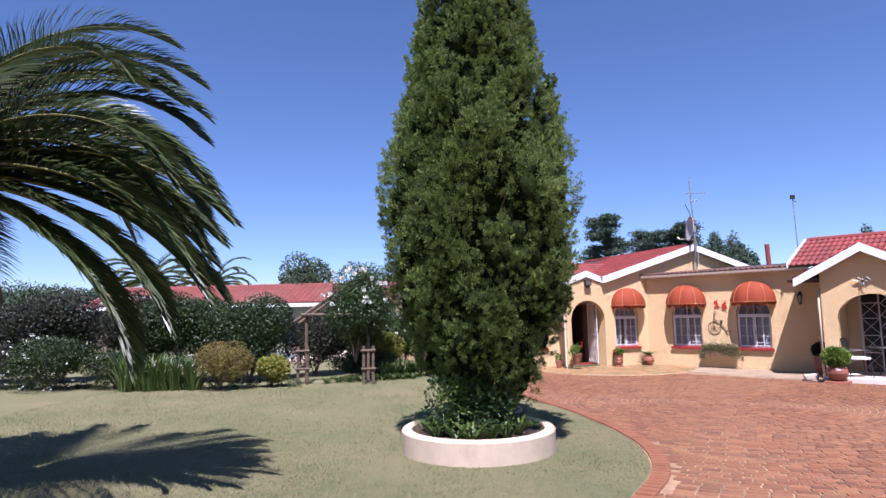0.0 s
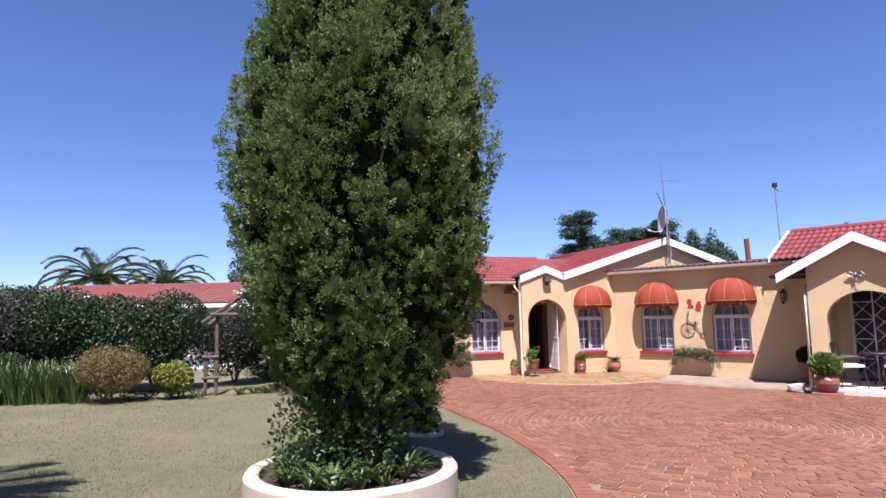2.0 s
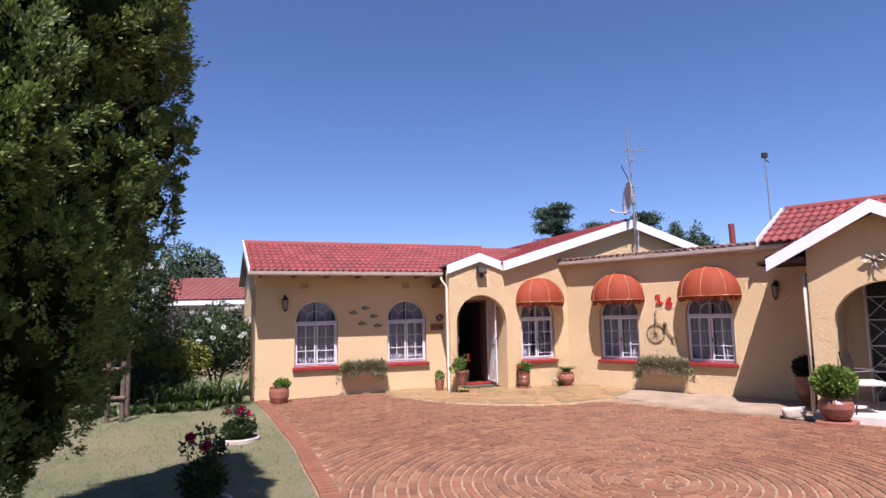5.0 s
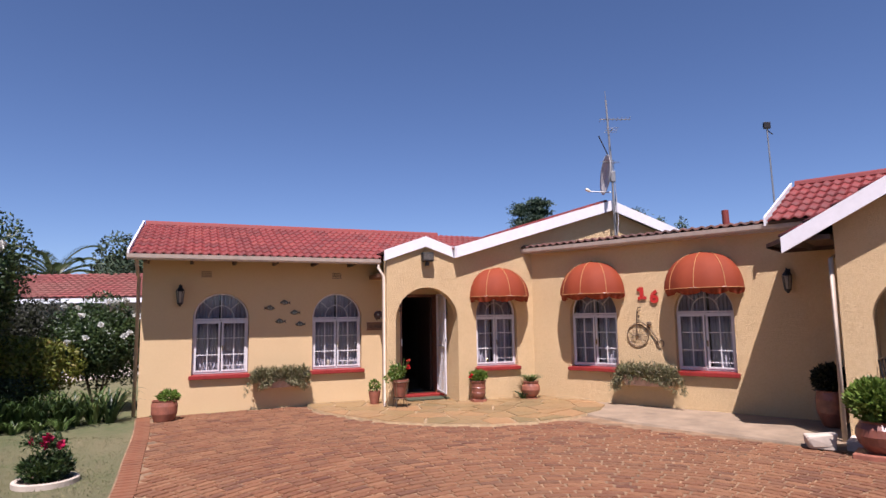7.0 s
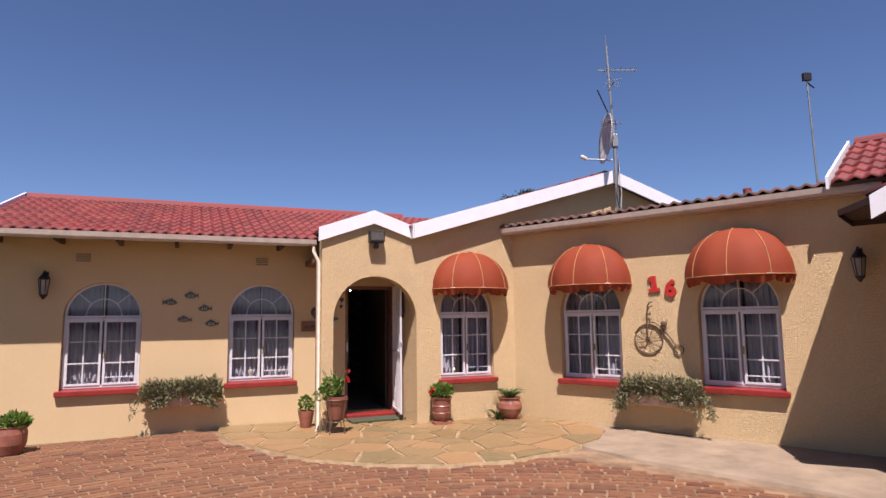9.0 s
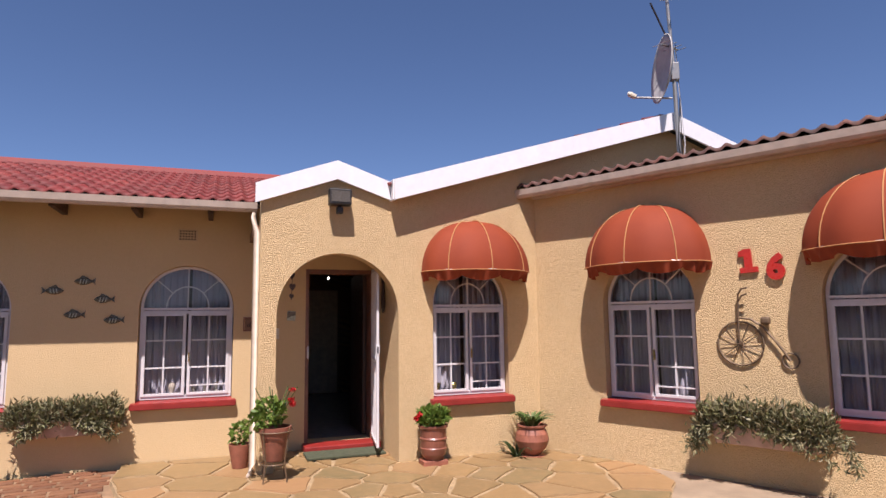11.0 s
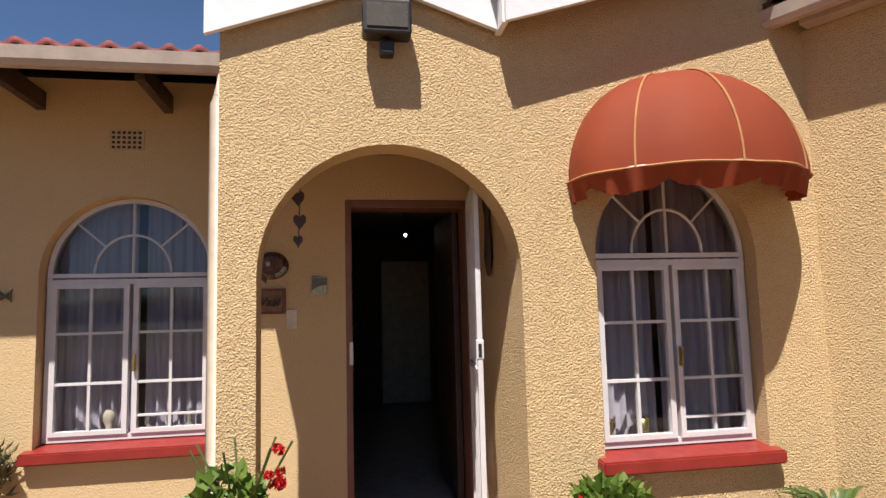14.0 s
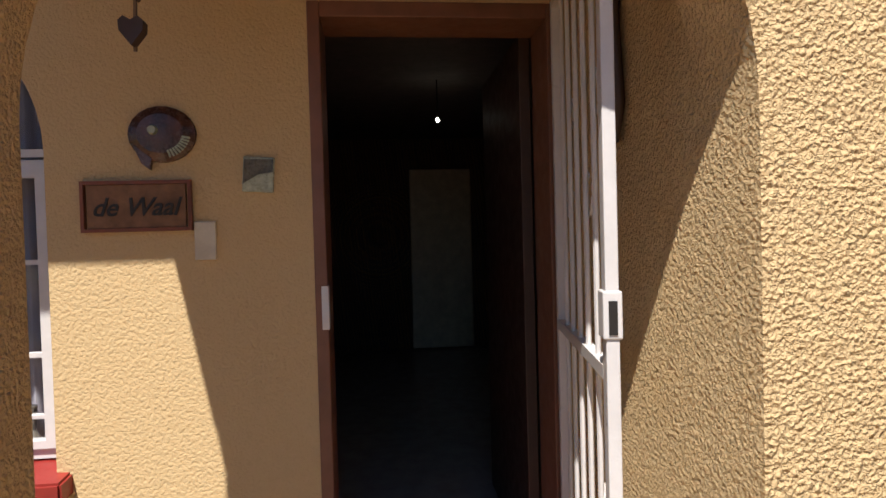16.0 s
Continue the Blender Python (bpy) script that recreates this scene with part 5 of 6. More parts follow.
th = pot("geranium_pot", "terracotta pot of leggy red-flowered geraniums on an iron stand", (4.31, -1.16, 0.24), [(0.085, 0), (0.09, 0.01), (0.14, 0.26), (0.155, 0.27), (0.155, 0.31), (0.135, 0.31), (0.13, 0.27)], TERRA2)
bm = bmesh.new()
for k in range(4):
    a = math.pi / 4 + k * math.pi / 2
    tube(bm, [(0.165 * math.cos(a), 0.165 * math.sin(a), 0.30), (0.12 * math.cos(a), 0.12 * math.sin(a), 0.0), (0.15 * math.cos(a), 0.15 * math.sin(a), -0.19)], 0.007, 6)
for rz, r in ((0.27, 0.165), (-0.02, 0.125)):
    tube(bm, [(r * math.cos(k * math.pi / 12), r * math.sin(k * math.pi / 12), rz) for k in range(25)], 0.006, 6)
part("stand", bm, RUSTY, th, "thin bronzed iron pot stand")
clump(th, 210, 0.15, 0.28, 0.055, 0.050, FRESH, 505, z=0.29, x=-0.04)
clump(th, 70, 0.085, 0.16, 0.05, 0.045, FRESH, 506, z=0.26, x=-0.20)
bm = bmesh.new()
for k in range(7):
    a = k * 0.9
    tube(bm, [(0, 0, 0.3), (0.12 * math.cos(a), 0.1 * math.sin(a), 0.52), (0.20 * math.cos(a), 0.14 * math.sin(a), 0.66)], 0.005, 5)
part("stems", bm, STRAP, th)
for k in range(9):
    a = rr.uniform(-0.9, 0.6)
    rose(th, (0.04 + 0.12 * math.cos(a * 1.4), -0.05 + 0.1 * math.sin(a), 0.50 + 0.14 * rr.random()), 0.026, REDPETAL, 520 + k)

th = pot("small_pot", "small terracotta pot with a leafy plant beside the porch pier", (4.03, -0.48, 0.05), [(0.07, 0), (0.075, 0.01), (0.11, 0.20), (0.115, 0.24), (0.10, 0.24), (0.09, 0.20)], TERRA)
clump(th, 150, 0.10, 0.22, 0.05, 0.04, FRESH, 530, z=0.22)
th = pot("round_pot", "wide terracotta pot with a few green leaves", (0.45, -0.52, 0.02), [(0.15, 0), (0.16, 0.01), (0.20, 0.12), (0.205, 0.24), (0.19, 0.31), (0.20, 0.33), (0.175, 0.33), (0.165, 0.29)], TERRA)
clump(th, 260, 0.15, 0.16, 0.07, 0.05, FRESH, 531, z=0.30, x=0.06)
th = pot("bush_pot", "round glazed clay pot with a bushy bright green plant", (-3.92, 17.36, 0.07), [(0.12, 0), (0.14, 0.02), (0.21, 0.10), (0.24, 0.19), (0.23, 0.27), (0.19, 0.33), (0.20, 0.35), (0.175, 0.35), (0.165, 0.31)], TERRA2, MB)
part("plinth", boxed(-0.25, 0.25, -0.22, 0.22, -0.07, 0.0, bevel=0.01), TERRA, th)
clump(th, 2600, 0.275, 0.46, 0.075, 0.04, FRESH, 532, z=0.33)
th = pot("shaded_pot", "dark glazed pot with a dusky round bush by the wall", (-4.64, 19.08, 0.04), [(0.12, 0), (0.14, 0.02), (0.20, 0.2), (0.21, 0.38), (0.19, 0.48), (0.20, 0.50), (0.17, 0.50), (0.16, 0.46)], TERRA2, MB)
clump(th, 1500, 0.20, 0.40, 0.08, 0.04, DUSKY, 533, z=0.44)
bm = boxed(-0.17, 0.17, -0.11, 0.11, 0, 0.17, bevel=0.04)
for v in bm.verts:
    v.co += Vector((noise.noise(v.co * 9), noise.noise(v.co * 9 + Vector((5, 0, 0))), noise.noise(v.co * 9 + Vector((0, 5, 0))))) * 0.05
tagged(part("whitewashed_stone", bm, CONCRETE, m=MB @ TR((-4.52, 17.50, 0.03)) @ pose(0, 0, 0, 0, 0, 20)), "rough whitewashed stone at the end of the apron", "stone")

def trough(m, at, w, seed):
    th = thing("wall_trough", "pale pink wall trough overflowing with grey-green trailing succulents", "wall planter", m @ TR(at), "wall troughs of succulents")
    bm = boxed(-w / 2, w / 2, -0.22, -0.002, 0, 0.18, bevel=0.012)
    for v in bm.verts:
        if v.co.z < 0.08:
            v.co.x *= 0.94
            v.co.y *= 0.85
    part("trough", bm, TROUGH, th)
    rng = np.random.default_rng(seed)
    n = 4200
    P = np.stack([rng.uniform(-w / 2 - 0.10, w / 2 + 0.10, n), rng.uniform(-0.27, -0.03, n), rng.normal(0.215, 0.055, n)], 1)
    P[:, 2] -= 0.35 * np.maximum(np.abs(P[:, 0]) - w / 2, 0)
    D = rng.normal(size=(n, 3)) * [0.6, 0.5, 0.4] + [0, -0.25, 0.75]
    c1 = leaves(P, D, 0.080, 0.015, rng, 0.9)
    n = 900
    hang = rng.uniform(0, 1, n) ** 1.3
    k = rng.integers(0, 16, n)
    kx = rng.uniform(-w / 2 - 0.18, w / 2 + 0.2, 16)
    Q = np.stack([kx[k] + rng.normal(0, 0.025, n) + 0.08 * hang * np.sign(kx[k]), -0.25 + rng.normal(0, 0.02, n), 0.16 - hang * (0.30 * np.abs(kx[k]) / w + 0.06)], 1)
    c2 = leaves(Q, rng.normal(size=(n, 3)) + [0, 0, -0.4], 0.065, 0.014, rng, 0.8)
    raw("greenery", *merge([c1, c2]), SUCCULENT, th)
trough(MA, (2.38, 0.149, 0.40), 0.82, 601)
trough(MB, (-7.44, 19.569, 0.40), 0.86, 602)

# ---- on the walls ----
def text_mesh(body, size, depth, bold=0.0):
    cu = bpy.data.curves.new("lettering", "FONT")
    cu.body, cu.size, cu.extrude, cu.offset, cu.align_x, cu.resolution_u = body, size, depth, bold, "CENTER", 3
    ob = bpy.data.objects.new("lettering", cu)
    me = bpy.data.meshes.new_from_object(ob)
    bpy.data.objects.remove(ob)
    return me

def lettering(name, body, size, depth, mat, m, bold=0.0, parent=None, lean=0.0):
    me = text_mesh(body, size, depth, bold)
    me.transform(Matrix(((1, lean, 0, 0), (0, 1, 0, 0), (0, 0, 1, 0), (0, 0, 0, 1))))
    me.materials.clear()
    me.materials.append(mat)
    ob = new(name, me)
    ob.matrix_basis = m
    if parent:
        ob.parent = parent
    return ob

ONE = [(-0.072, 0.0), (0.078, 0.0), (0.080, 0.048), (0.036, 0.050), (0.034, 0.215), (-0.020, 0.218), (-0.076, 0.196), (-0.074, 0.150), (-0.030, 0.152), (-0.032, 0.050), (-0.074, 0.048)]
ob = part("house_number", slab(ONE, [], -0.022, 0.0), REDNUM, m=MB @ TR((-7.515, 19.566, 1.905)) @ pose(0, 0, 0, 0, -3, 0))
tagged(ob, "glossy red house number 1 with slab serifs on the wall", "house number", "house numbers")
ob = lettering("house_number", "6", 0.30, 0.012, REDNUM, MB @ TR((-7.30, 19.552, 1.845)) @ pose(0, 0, 0, 90, 0, 0) @ pose(0, 0, 0, 0, 0, -4), 0.014)
tagged(ob, "glossy red enamelled house number 6 on the plaster wall", "house number", "house numbers")

th = thing("bicycle_ornament", "bronzed iron penny-farthing wall ornament", "wall ornament", MB @ TR((-7.63, 19.556, 1.27)))
def ring(r, t, x=0, z=0, n=36):
    bm = bmesh.new()
    tube(bm, [(x + r * math.cos(2 * math.pi * k / n), 0, z + r * math.sin(2 * math.pi * k / n)) for k in range(n + 1)], t, 6)
    return bm
w1 = part("wheel", ring(0.195, 0.009), RUSTY, th)
for k in range(12):
    a = k * math.pi / 6 + 0.1
    part("spoke", tubed([(0, 0, 0), (0.19 * math.cos(a), 0, 0.19 * math.sin(a))], 0.0035, 4), RUSTY, w1)
part("small_wheel", ring(0.065, 0.008, 0.40, -0.14, 20), RUSTY, th)
part("hub", lathe([(0.022, -0.01), (0.022, 0.01)], 12), RUSTY, th, m=pose(0, 0, 0, 90, 0, 0))
part("backbone", tubed([(0.0, -0.015, 0.23), (0.10, -0.015, 0.22), (0.20, -0.015, 0.15), (0.30, -0.015, 0.02), (0.36, -0.015, -0.07), (0.40, -0.015, -0.14)], 0.011, 6), RUSTY, th)
part("fork", tubed([(0.0, -0.02, 0.0), (0.0, -0.02, 0.26), (0.01, -0.02, 0.44)], 0.008, 6), RUSTY, th)
part("handlebar", tubed([(0.01, -0.02, 0.44), (0.05, -0.05, 0.49), (0.10, -0.05, 0.50)], 0.009, 6), RUSTY, th)
part("handlebar", tubed([(0.01, -0.02, 0.38), (0.05, -0.05, 0.43), (0.10, -0.06, 0.445)], 0.009, 6), RUSTY, th)
part("saddle", boxed(0.19, 0.27, -0.06, 0.0, 0.17, 0.24, bevel=0.02), RUSTY, th)
part("pedal", tubed([(0, -0.03, 0), (-0.10, -0.03, -0.01)], 0.006, 5), RUSTY, th)

def lantern(m, at):
    th = thing("wall_lantern", "small black iron wall lantern", "wall lamp", m @ TR(at), "wall lanterns")
    part("bracket", tubed([(0, 0, 0.0), (0, -0.08, 0.05), (0, -0.12, 0.0)], 0.01, 6), IRON, th)
    part("backplate", boxed(-0.03, 0.03, -0.012, 0, -0.12, 0.08, bevel=0.004), IRON, th)
    part("roof", lathe([(0.075, -0.03), (0.06, 0.0), (0.02, 0.05), (0.008, 0.09)], 8), IRON, th, m=TR((0, -0.12, 0)))
    part("lamp_glass", lathe([(0.04, -0.24), (0.065, -0.04)], 8), LAMPGLASS, th, m=TR((0, -0.12, 0)))
    bm = bmesh.new()
    for k in range(6):
        a = k * math.pi / 3
        tube(bm, [(0.042 * math.cos(a), 0.042 * math.sin(a) - 0.12, -0.25), (0.068 * math.cos(a), 0.068 * math.sin(a) - 0.12, -0.03)], 0.006, 5)
    lathe([(0.01, -0.30), (0.045, -0.25), (0.045, -0.235)], 8, 0, -0.12, bm)
    part("cage", bm, IRON, th)
lantern(MA, (0.62, 0.149, 2.20))
lantern(MB, (-5.16, 19.569, 2.22))

th = thing("floodlight", "black floodlight with a motion sensor on the porch gable", "floodlight", MA @ TR((4.935, -0.871, 2.70)))
bm = boxed(-0.115, 0.115, -0.16, -0.05, 0.0, 0.17, bevel=0.012)
part("housing", bm, IRON, th)
part("lens", boxed(-0.095, 0.095, -0.166, -0.161, 0.03, 0.145), LENSGLASS, th)
part("bracket", tubed([(0, 0, -0.03), (0, -0.06, -0.02), (0, -0.10, 0.01)], 0.018, 8), IRON, th)
part("sensor", boxed(-0.035, 0.035, -0.12, -0.05, -0.085, -0.012, bevel=0.012), IRON, th)
th = thing("airbrick", "terracotta air vent brick with rows of small holes", "air vent", MA @ TR((3.44, 0.149, 2.42)), "air vents under the eave")
part("face", boxed(-0.10, 0.10, -0.008, 0, 0, 0.13), WALL_SMOOTH, th)
# dark squares laid on the face stand for the shade inside the holes
for i in range(6):
    for j in range(4):
        part("hole_shade", boxed(-0.085 + i * 0.03, -0.067 + i * 0.03, -0.0105, -0.0085, 0.012 + j * 0.03, 0.028 + j * 0.03), SOIL, th)
copy_thing(th, MA @ TR((1.05, 0.149, 2.42)))

FISH = plain("glazed_fish", (0.12, 0.10, 0.06), 0.3, vary=0.5, scale=40)
FISHPALE = plain("pale_fish_stripes", (0.40, 0.42, 0.30), 0.3, vary=0.3, scale=50)
for k, (u, z, s) in enumerate(((2.44, 1.96, 1), (2.18, 1.86, -1), (2.63, 1.77, 1), (2.36, 1.61, 1), (2.73, 1.55, 1))):
    th = thing("fish_plaque", "glazed ceramic striped fish mounted on the plaster wall", "wall ornament", MA @ TR((u, 0.149, z)) @ Matrix.Diagonal((s * 1.15, 1, 1.15, 1)), "ceramic fish on the wall")
    bm = lathe([(0.002, -0.075), (0.022, -0.05), (0.034, -0.01), (0.030, 0.03), (0.012, 0.065), (0.006, 0.07)], 14, squash=0.45)
    part("body", bm, FISH, th, m=pose(0, -0.01, 0, 0, 90, 0), smooth=True)
    part("tail", slab([(0.06, 0.0), (0.10, 0.035), (0.092, 0.0), (0.10, -0.03)], [], -0.014, -0.004), FISH, th)
    part("fin", slab([(-0.035, 0.025), (-0.01, 0.055), (0.045, 0.03), (0.04, 0.015)], [], -0.012, -0.004), FISH, th)
    for j in range(3):
        part("stripe", slab([(-0.03 + 0.024 * j, -0.022), (-0.02 + 0.024 * j, 0.020), (-0.012 + 0.024 * j, 0.020), (-0.022 + 0.024 * j, -0.022)], [], -0.027, -0.016), FISHPALE, th)

W0 = MA @ TR((0, 0.149, 0))
th = thing("name_board", "worn painted wooden name board with dark handwritten lettering", "sign", W0 @ TR((4.215, 0, 1.487)) @ Matrix.Diagonal((0.86, 1, 0.9, 1)))
part("board", boxed(-0.17, 0.17, -0.014, 0, -0.075, 0.075, bevel=0.003), plain("board_paint", (0.22, 0.11, 0.055), 0.7, vary=0.3, scale=12), th)
for q in ((-0.178, 0.178, 0.075, 0.087), (-0.178, 0.178, -0.087, -0.075), (-0.19, -0.178, -0.087, 0.087), (0.178, 0.19, -0.087, 0.087)):
    part("edge", boxed(q[0], q[1], -0.018, 0, q[2], q[3]), plain("board_edge", (0.20, 0.06, 0.03), 0.5) if "board_edge" not in bpy.data.materials else bpy.data.materials["board_edge"], th)
lettering("lettering", "de Waal", 0.088, 0.0015, IRON, TR((-0.005, -0.0165, -0.032)) @ pose(0, 0, 0, 90, 0, 0), 0.001, th, 0.35)
part("light_switch", boxed(4.382, 4.447, 0.137, 0.148, 1.315, 1.435, bevel=0.003), PLASTIC, m=MA)
sw = bpy.data.objects["light_switch"]
tagged(sw, "cream plastic doorbell plate on the porch wall", "doorbell")
th = thing("photo_tile", "small ceramic picture tile in dark and pale patches", "wall tile", W0 @ TR((4.582, 0, 1.578)) @ pose(0, 0, 0, 0, 4, 0))
part("tile_body", boxed(-0.048, 0.048, -0.012, 0, -0.055, 0.055, bevel=0.003), FISHPALE, th)
part("motif", slab([(-0.045, -0.03), (0.0, 0.0), (0.045, 0.01), (0.045, 0.05), (-0.045, 0.045)], [], -0.0145, -0.0125), FISH, th)
th = thing("ceramic_plate", "dark brown glazed ceramic plaque with pale ribbed rim", "wall ornament", W0 @ TR((4.296, 0, 1.707)))
part("plate", lathe([(0.02, 0.03), (0.07, 0.028), (0.10, 0.012), (0.102, 0.0)][::-1], 22, squash=0.86), plain("brown_glaze", (0.10, 0.045, 0.03), 0.25, vary=0.5, scale=25), th, m=pose(0, 0, 0, 90, 0, 0))
part("boss", lathe([(0.016, 0.0), (0.012, 0.012)], 12), FISHPALE, th, m=pose(-0.02, -0.03, 0.01, 90, 0, 0))
for k in range(9):
    a = -0.2 - k * 0.13
    part("rib", boxed(-0.003, 0.003, -0.004, 0.0, -0.012, 0.012), FISHPALE, th, m=TR((0.078 * math.cos(a) , -0.026, 0.066 * math.sin(a))) @ pose(0, 0, 0, 0, -math.degrees(a) - 90, 0))
part("beak", slab([(-0.085, -0.03), (-0.03, -0.075), (-0.035, -0.11), (-0.06, -0.09)], [], -0.02, -0.004), bpy.data.materials["brown_glaze"], th)
th = thing("heart_chain", "string of dark wooden hearts hanging inside the porch arch", "hanging ornament", MA @ TR((4.50, -0.60, 1.80)))
part("cord", tubed([(0.0, 0, -0.06), (0.01, 0, 0.25), (0, 0, 0.36)], 0.004, 5), RUSTY, th)
heart = [(0, -0.055), (0.035, -0.01), (0.037, 0.02), (0.022, 0.035), (0, 0.022), (-0.022, 0.035), (-0.037, 0.02), (-0.035, -0.01)]
for k, (z, s) in enumerate(((-0.02, 0.62), (0.08, 0.85), (0.20, 0.85))):
    part("heart", slab([(x * s + 0.008 * (k % 2), q * s + z) for x, q in heart], [], -0.02, 0.005), DARKWOOD, th)
th = thing("long_mask", "long carved dark wooden mask hanging in the porch", "wall ornament", MA @ TR((5.595, -0.30, 1.62)) @ pose(0, 0, 0, 0, 0, -90))
bm = lathe([(0.02, -0.02), (0.05, 0.08), (0.038, 0.22), (0.03, 0.32), (0.055, 0.42), (0.06, 0.58), (0.03, 0.70)], 12, squash=0.5)
part("carving", bm, DARKWOOD, th, m=TR((0, -0.03, 0)), smooth=True)
th = thing("ceiling_lamp", "shallow round ceiling lamp in the porch", "ceiling lamp", MA @ TR((4.98, -0.25, 2.42)))
part("shade", lathe([(0.11, 0.0), (0.11, -0.012), (0.085, -0.035), (0.02, -0.05)], 26), LAMPGLASS, th)
# emitting bead on an added stem, standing in for a glint of unknown source
ob = thing("hall_lamp", "small glowing bead added for a bright glint deep in the hall", "lamp", MA @ TR((5.38, 2.4, 2.17)))
m = Nodes("glint_glow")
m.b.inputs["Emission Color"].default_value, m.b.inputs["Emission Strength"].default_value = (1.0, 0.93, 0.8, 1), 14
GLINT = m.done((0.8, 0.75, 0.7), 0.4)
part("bead", lathe([(0.004, -0.016), (0.016, 0.0), (0.004, 0.016)], 10), GLINT, ob)
part("stem", tubed([(0, 0, 0.016), (0, 0, 0.275)], 0.005, 6), IRON, ob)
# things on the inner window sills
def goblet(m, at):
    th = thing("brass_beaker", "brass beaker on the inner window sill", "beaker", m @ TR(at), "brass beakers")
    part("cup", lathe([(0.03, 0), (0.034, 0.01), (0.028, 0.05), (0.042, 0.12), (0.038, 0.12), (0.025, 0.05)], 18), BRASS, th, smooth=True)
for x in (-0.36, -0.16):
    goblet(MA, (W3 + x, -0.705, 0.70))
th = thing("stone_bust", "small pale stone bust on the inner window sill", "statue", MA @ TR((WA[1] - 0.14, 0.33, 0.70)))
part("bust", lathe([(0.035, 0), (0.04, 0.02), (0.018, 0.05), (0.034, 0.09), (0.038, 0.12), (0.025, 0.15), (0.006, 0.16)], 14), CONCRETE, th, smooth=True)
for k in range(3):
    th = thing("glass_ornament", "little glass ornament on the inner window sill", "ornament", MA @ TR((WA[1] + 0.08 + 0.12 * k, 0.33, 0.70)), "glass ornaments")
    part("glass_body", lathe([(0.02, 0), (0.03, 0.02), (0.012, 0.06), (0.02, 0.10 + 0.02 * k)], 10), LAMPGLASS, th)

# ---- on the roofs ----
th = thing("satellite_dish", "grey satellite dish with a feed arm on the gable's mast", "satellite dish", MA @ TR((9.12, -1.12, 4.66)) @ pose(0, 0, 0, 0, 0, -112))
R0 = 0.40
prof = [(0.01, 0.0)] + [(R0 * k / 8, 0.10 * (k / 8) ** 2) for k in range(1, 9)] + [(R0 * k / 8, 0.10 * (k / 8) ** 2 - 0.012) for k in range(8, 0, -1)]
part("reflector", lathe(prof, 40), DISHGREY, th, m=pose(0, 0, 0, 84, 0, 0) @ Matrix.Diagonal((1, 1.1, 1, 1)), smooth=True)
part("feed_arm", tubed([(0, 0.02, -0.38), (0, -0.45, -0.36)], 0.012, 6), ZINC, th)
part("feed_horn", lathe([(0.03, -0.05), (0.035, 0.03), (0.02, 0.06)], 12), PLASTIC, th, m=TR((0, -0.48, -0.33)) @ pose(0, 0, 0, 60, 0, 0))
part("bracket", boxed(-0.05, 0.05, 0.02, 0.12, -0.15, 0.08, bevel=0.01), ZINC, th)
th = thing("antenna_mast", "tall galvanised antenna mast with aerials and cables on the gable", "antenna", MA @ TR((9.19, -1.15, 3.08)))
part("mast", tubed([(0, 0, 0), (-0.02, 0, 1.6), (-0.10, 0, 3.25)], 0.028, 8, 0.02), ZINC, th)
for z, L, n, tl, rot in ((2.82, 0.62, 8, 8, 150), (2.55, 0.30, 3, 0, 60), (1.85, 0.34, 4, -10, 20)):
    y = part("aerial", tubed([(-0.12 - L / 2, 0, z - 0.02), (-0.08 + L / 2, 0, z + 0.02)], 0.011, 5), ZINC, th, m=pose(0, 0, 0, 0, 0, rot))
    for k in range(n):
        x = -0.1 - L / 2 + L * k / (n - 1)
        part("element", tubed([(x, -0.13, z), (x, 0.13, z)], 0.005, 4), ZINC, y)
part("top_rod", tubed([(-0.10, 0, 3.2), (-0.11, 0, 3.45)], 0.008, 5), ZINC, th)
part("strut", tubed([(-0.05, 0, 1.9), (-0.33, 0.0, 2.42)], 0.012, 5), IRON, th)
for k in range(3):
    part("cable", tubed([(0.02 * k, -0.03, 0.05), (0.06 - 0.05 * k, -0.04, 0.6), (0.03, -0.03, 1.2), (0.0, -0.03, 1.9)], 0.006, 5), IRON if k else STEEL, th)
th = thing("aerial_pole", "thin metal pole with a small vane behind the roof", "pole", TR((12.25, 20.50, 2.9)))
part("pole", tubed([(0, 0, 0), (-0.10, -0.05, 2.72)], 0.02, 6, 0.014), ZINC, th)
part("cap", boxed(-0.17, -0.03, -0.09, -0.02, 2.62, 2.76, bevel=0.01), IRON, th)
part("prong", tubed([(-0.10, -0.05, 2.6), (0.02, -0.05, 2.50)], 0.012, 5), IRON, th)
tagged(part("chimney_pipe", tubed([(12.75, 23.3, 2.9), (12.7, 23.3, 4.28)], 0.085, 12), TILE), "dull red flue pipe behind the roof", "flue pipe")

# ---- the stoep ----
th = thing("lattice_gate", "white expanding security gate with diamond lattice across the stoep door", "security gate", MB @ TR((-3.75, 19.50, 0.12)))
for x in (0, 0.42, 0.84, 1.7):
    part("upright", boxed(x - 0.015, x + 0.015, -0.02, 0.02, 0, 2.15), STEEL, th)
for z in (0.5, 0.95, 1.4, 1.8, 2.13):
    part("crossbar", boxed(0.0, 0.42 if z < 2.1 else 1.7, -0.012, 0.012, z, z + 0.02), STEEL, th)
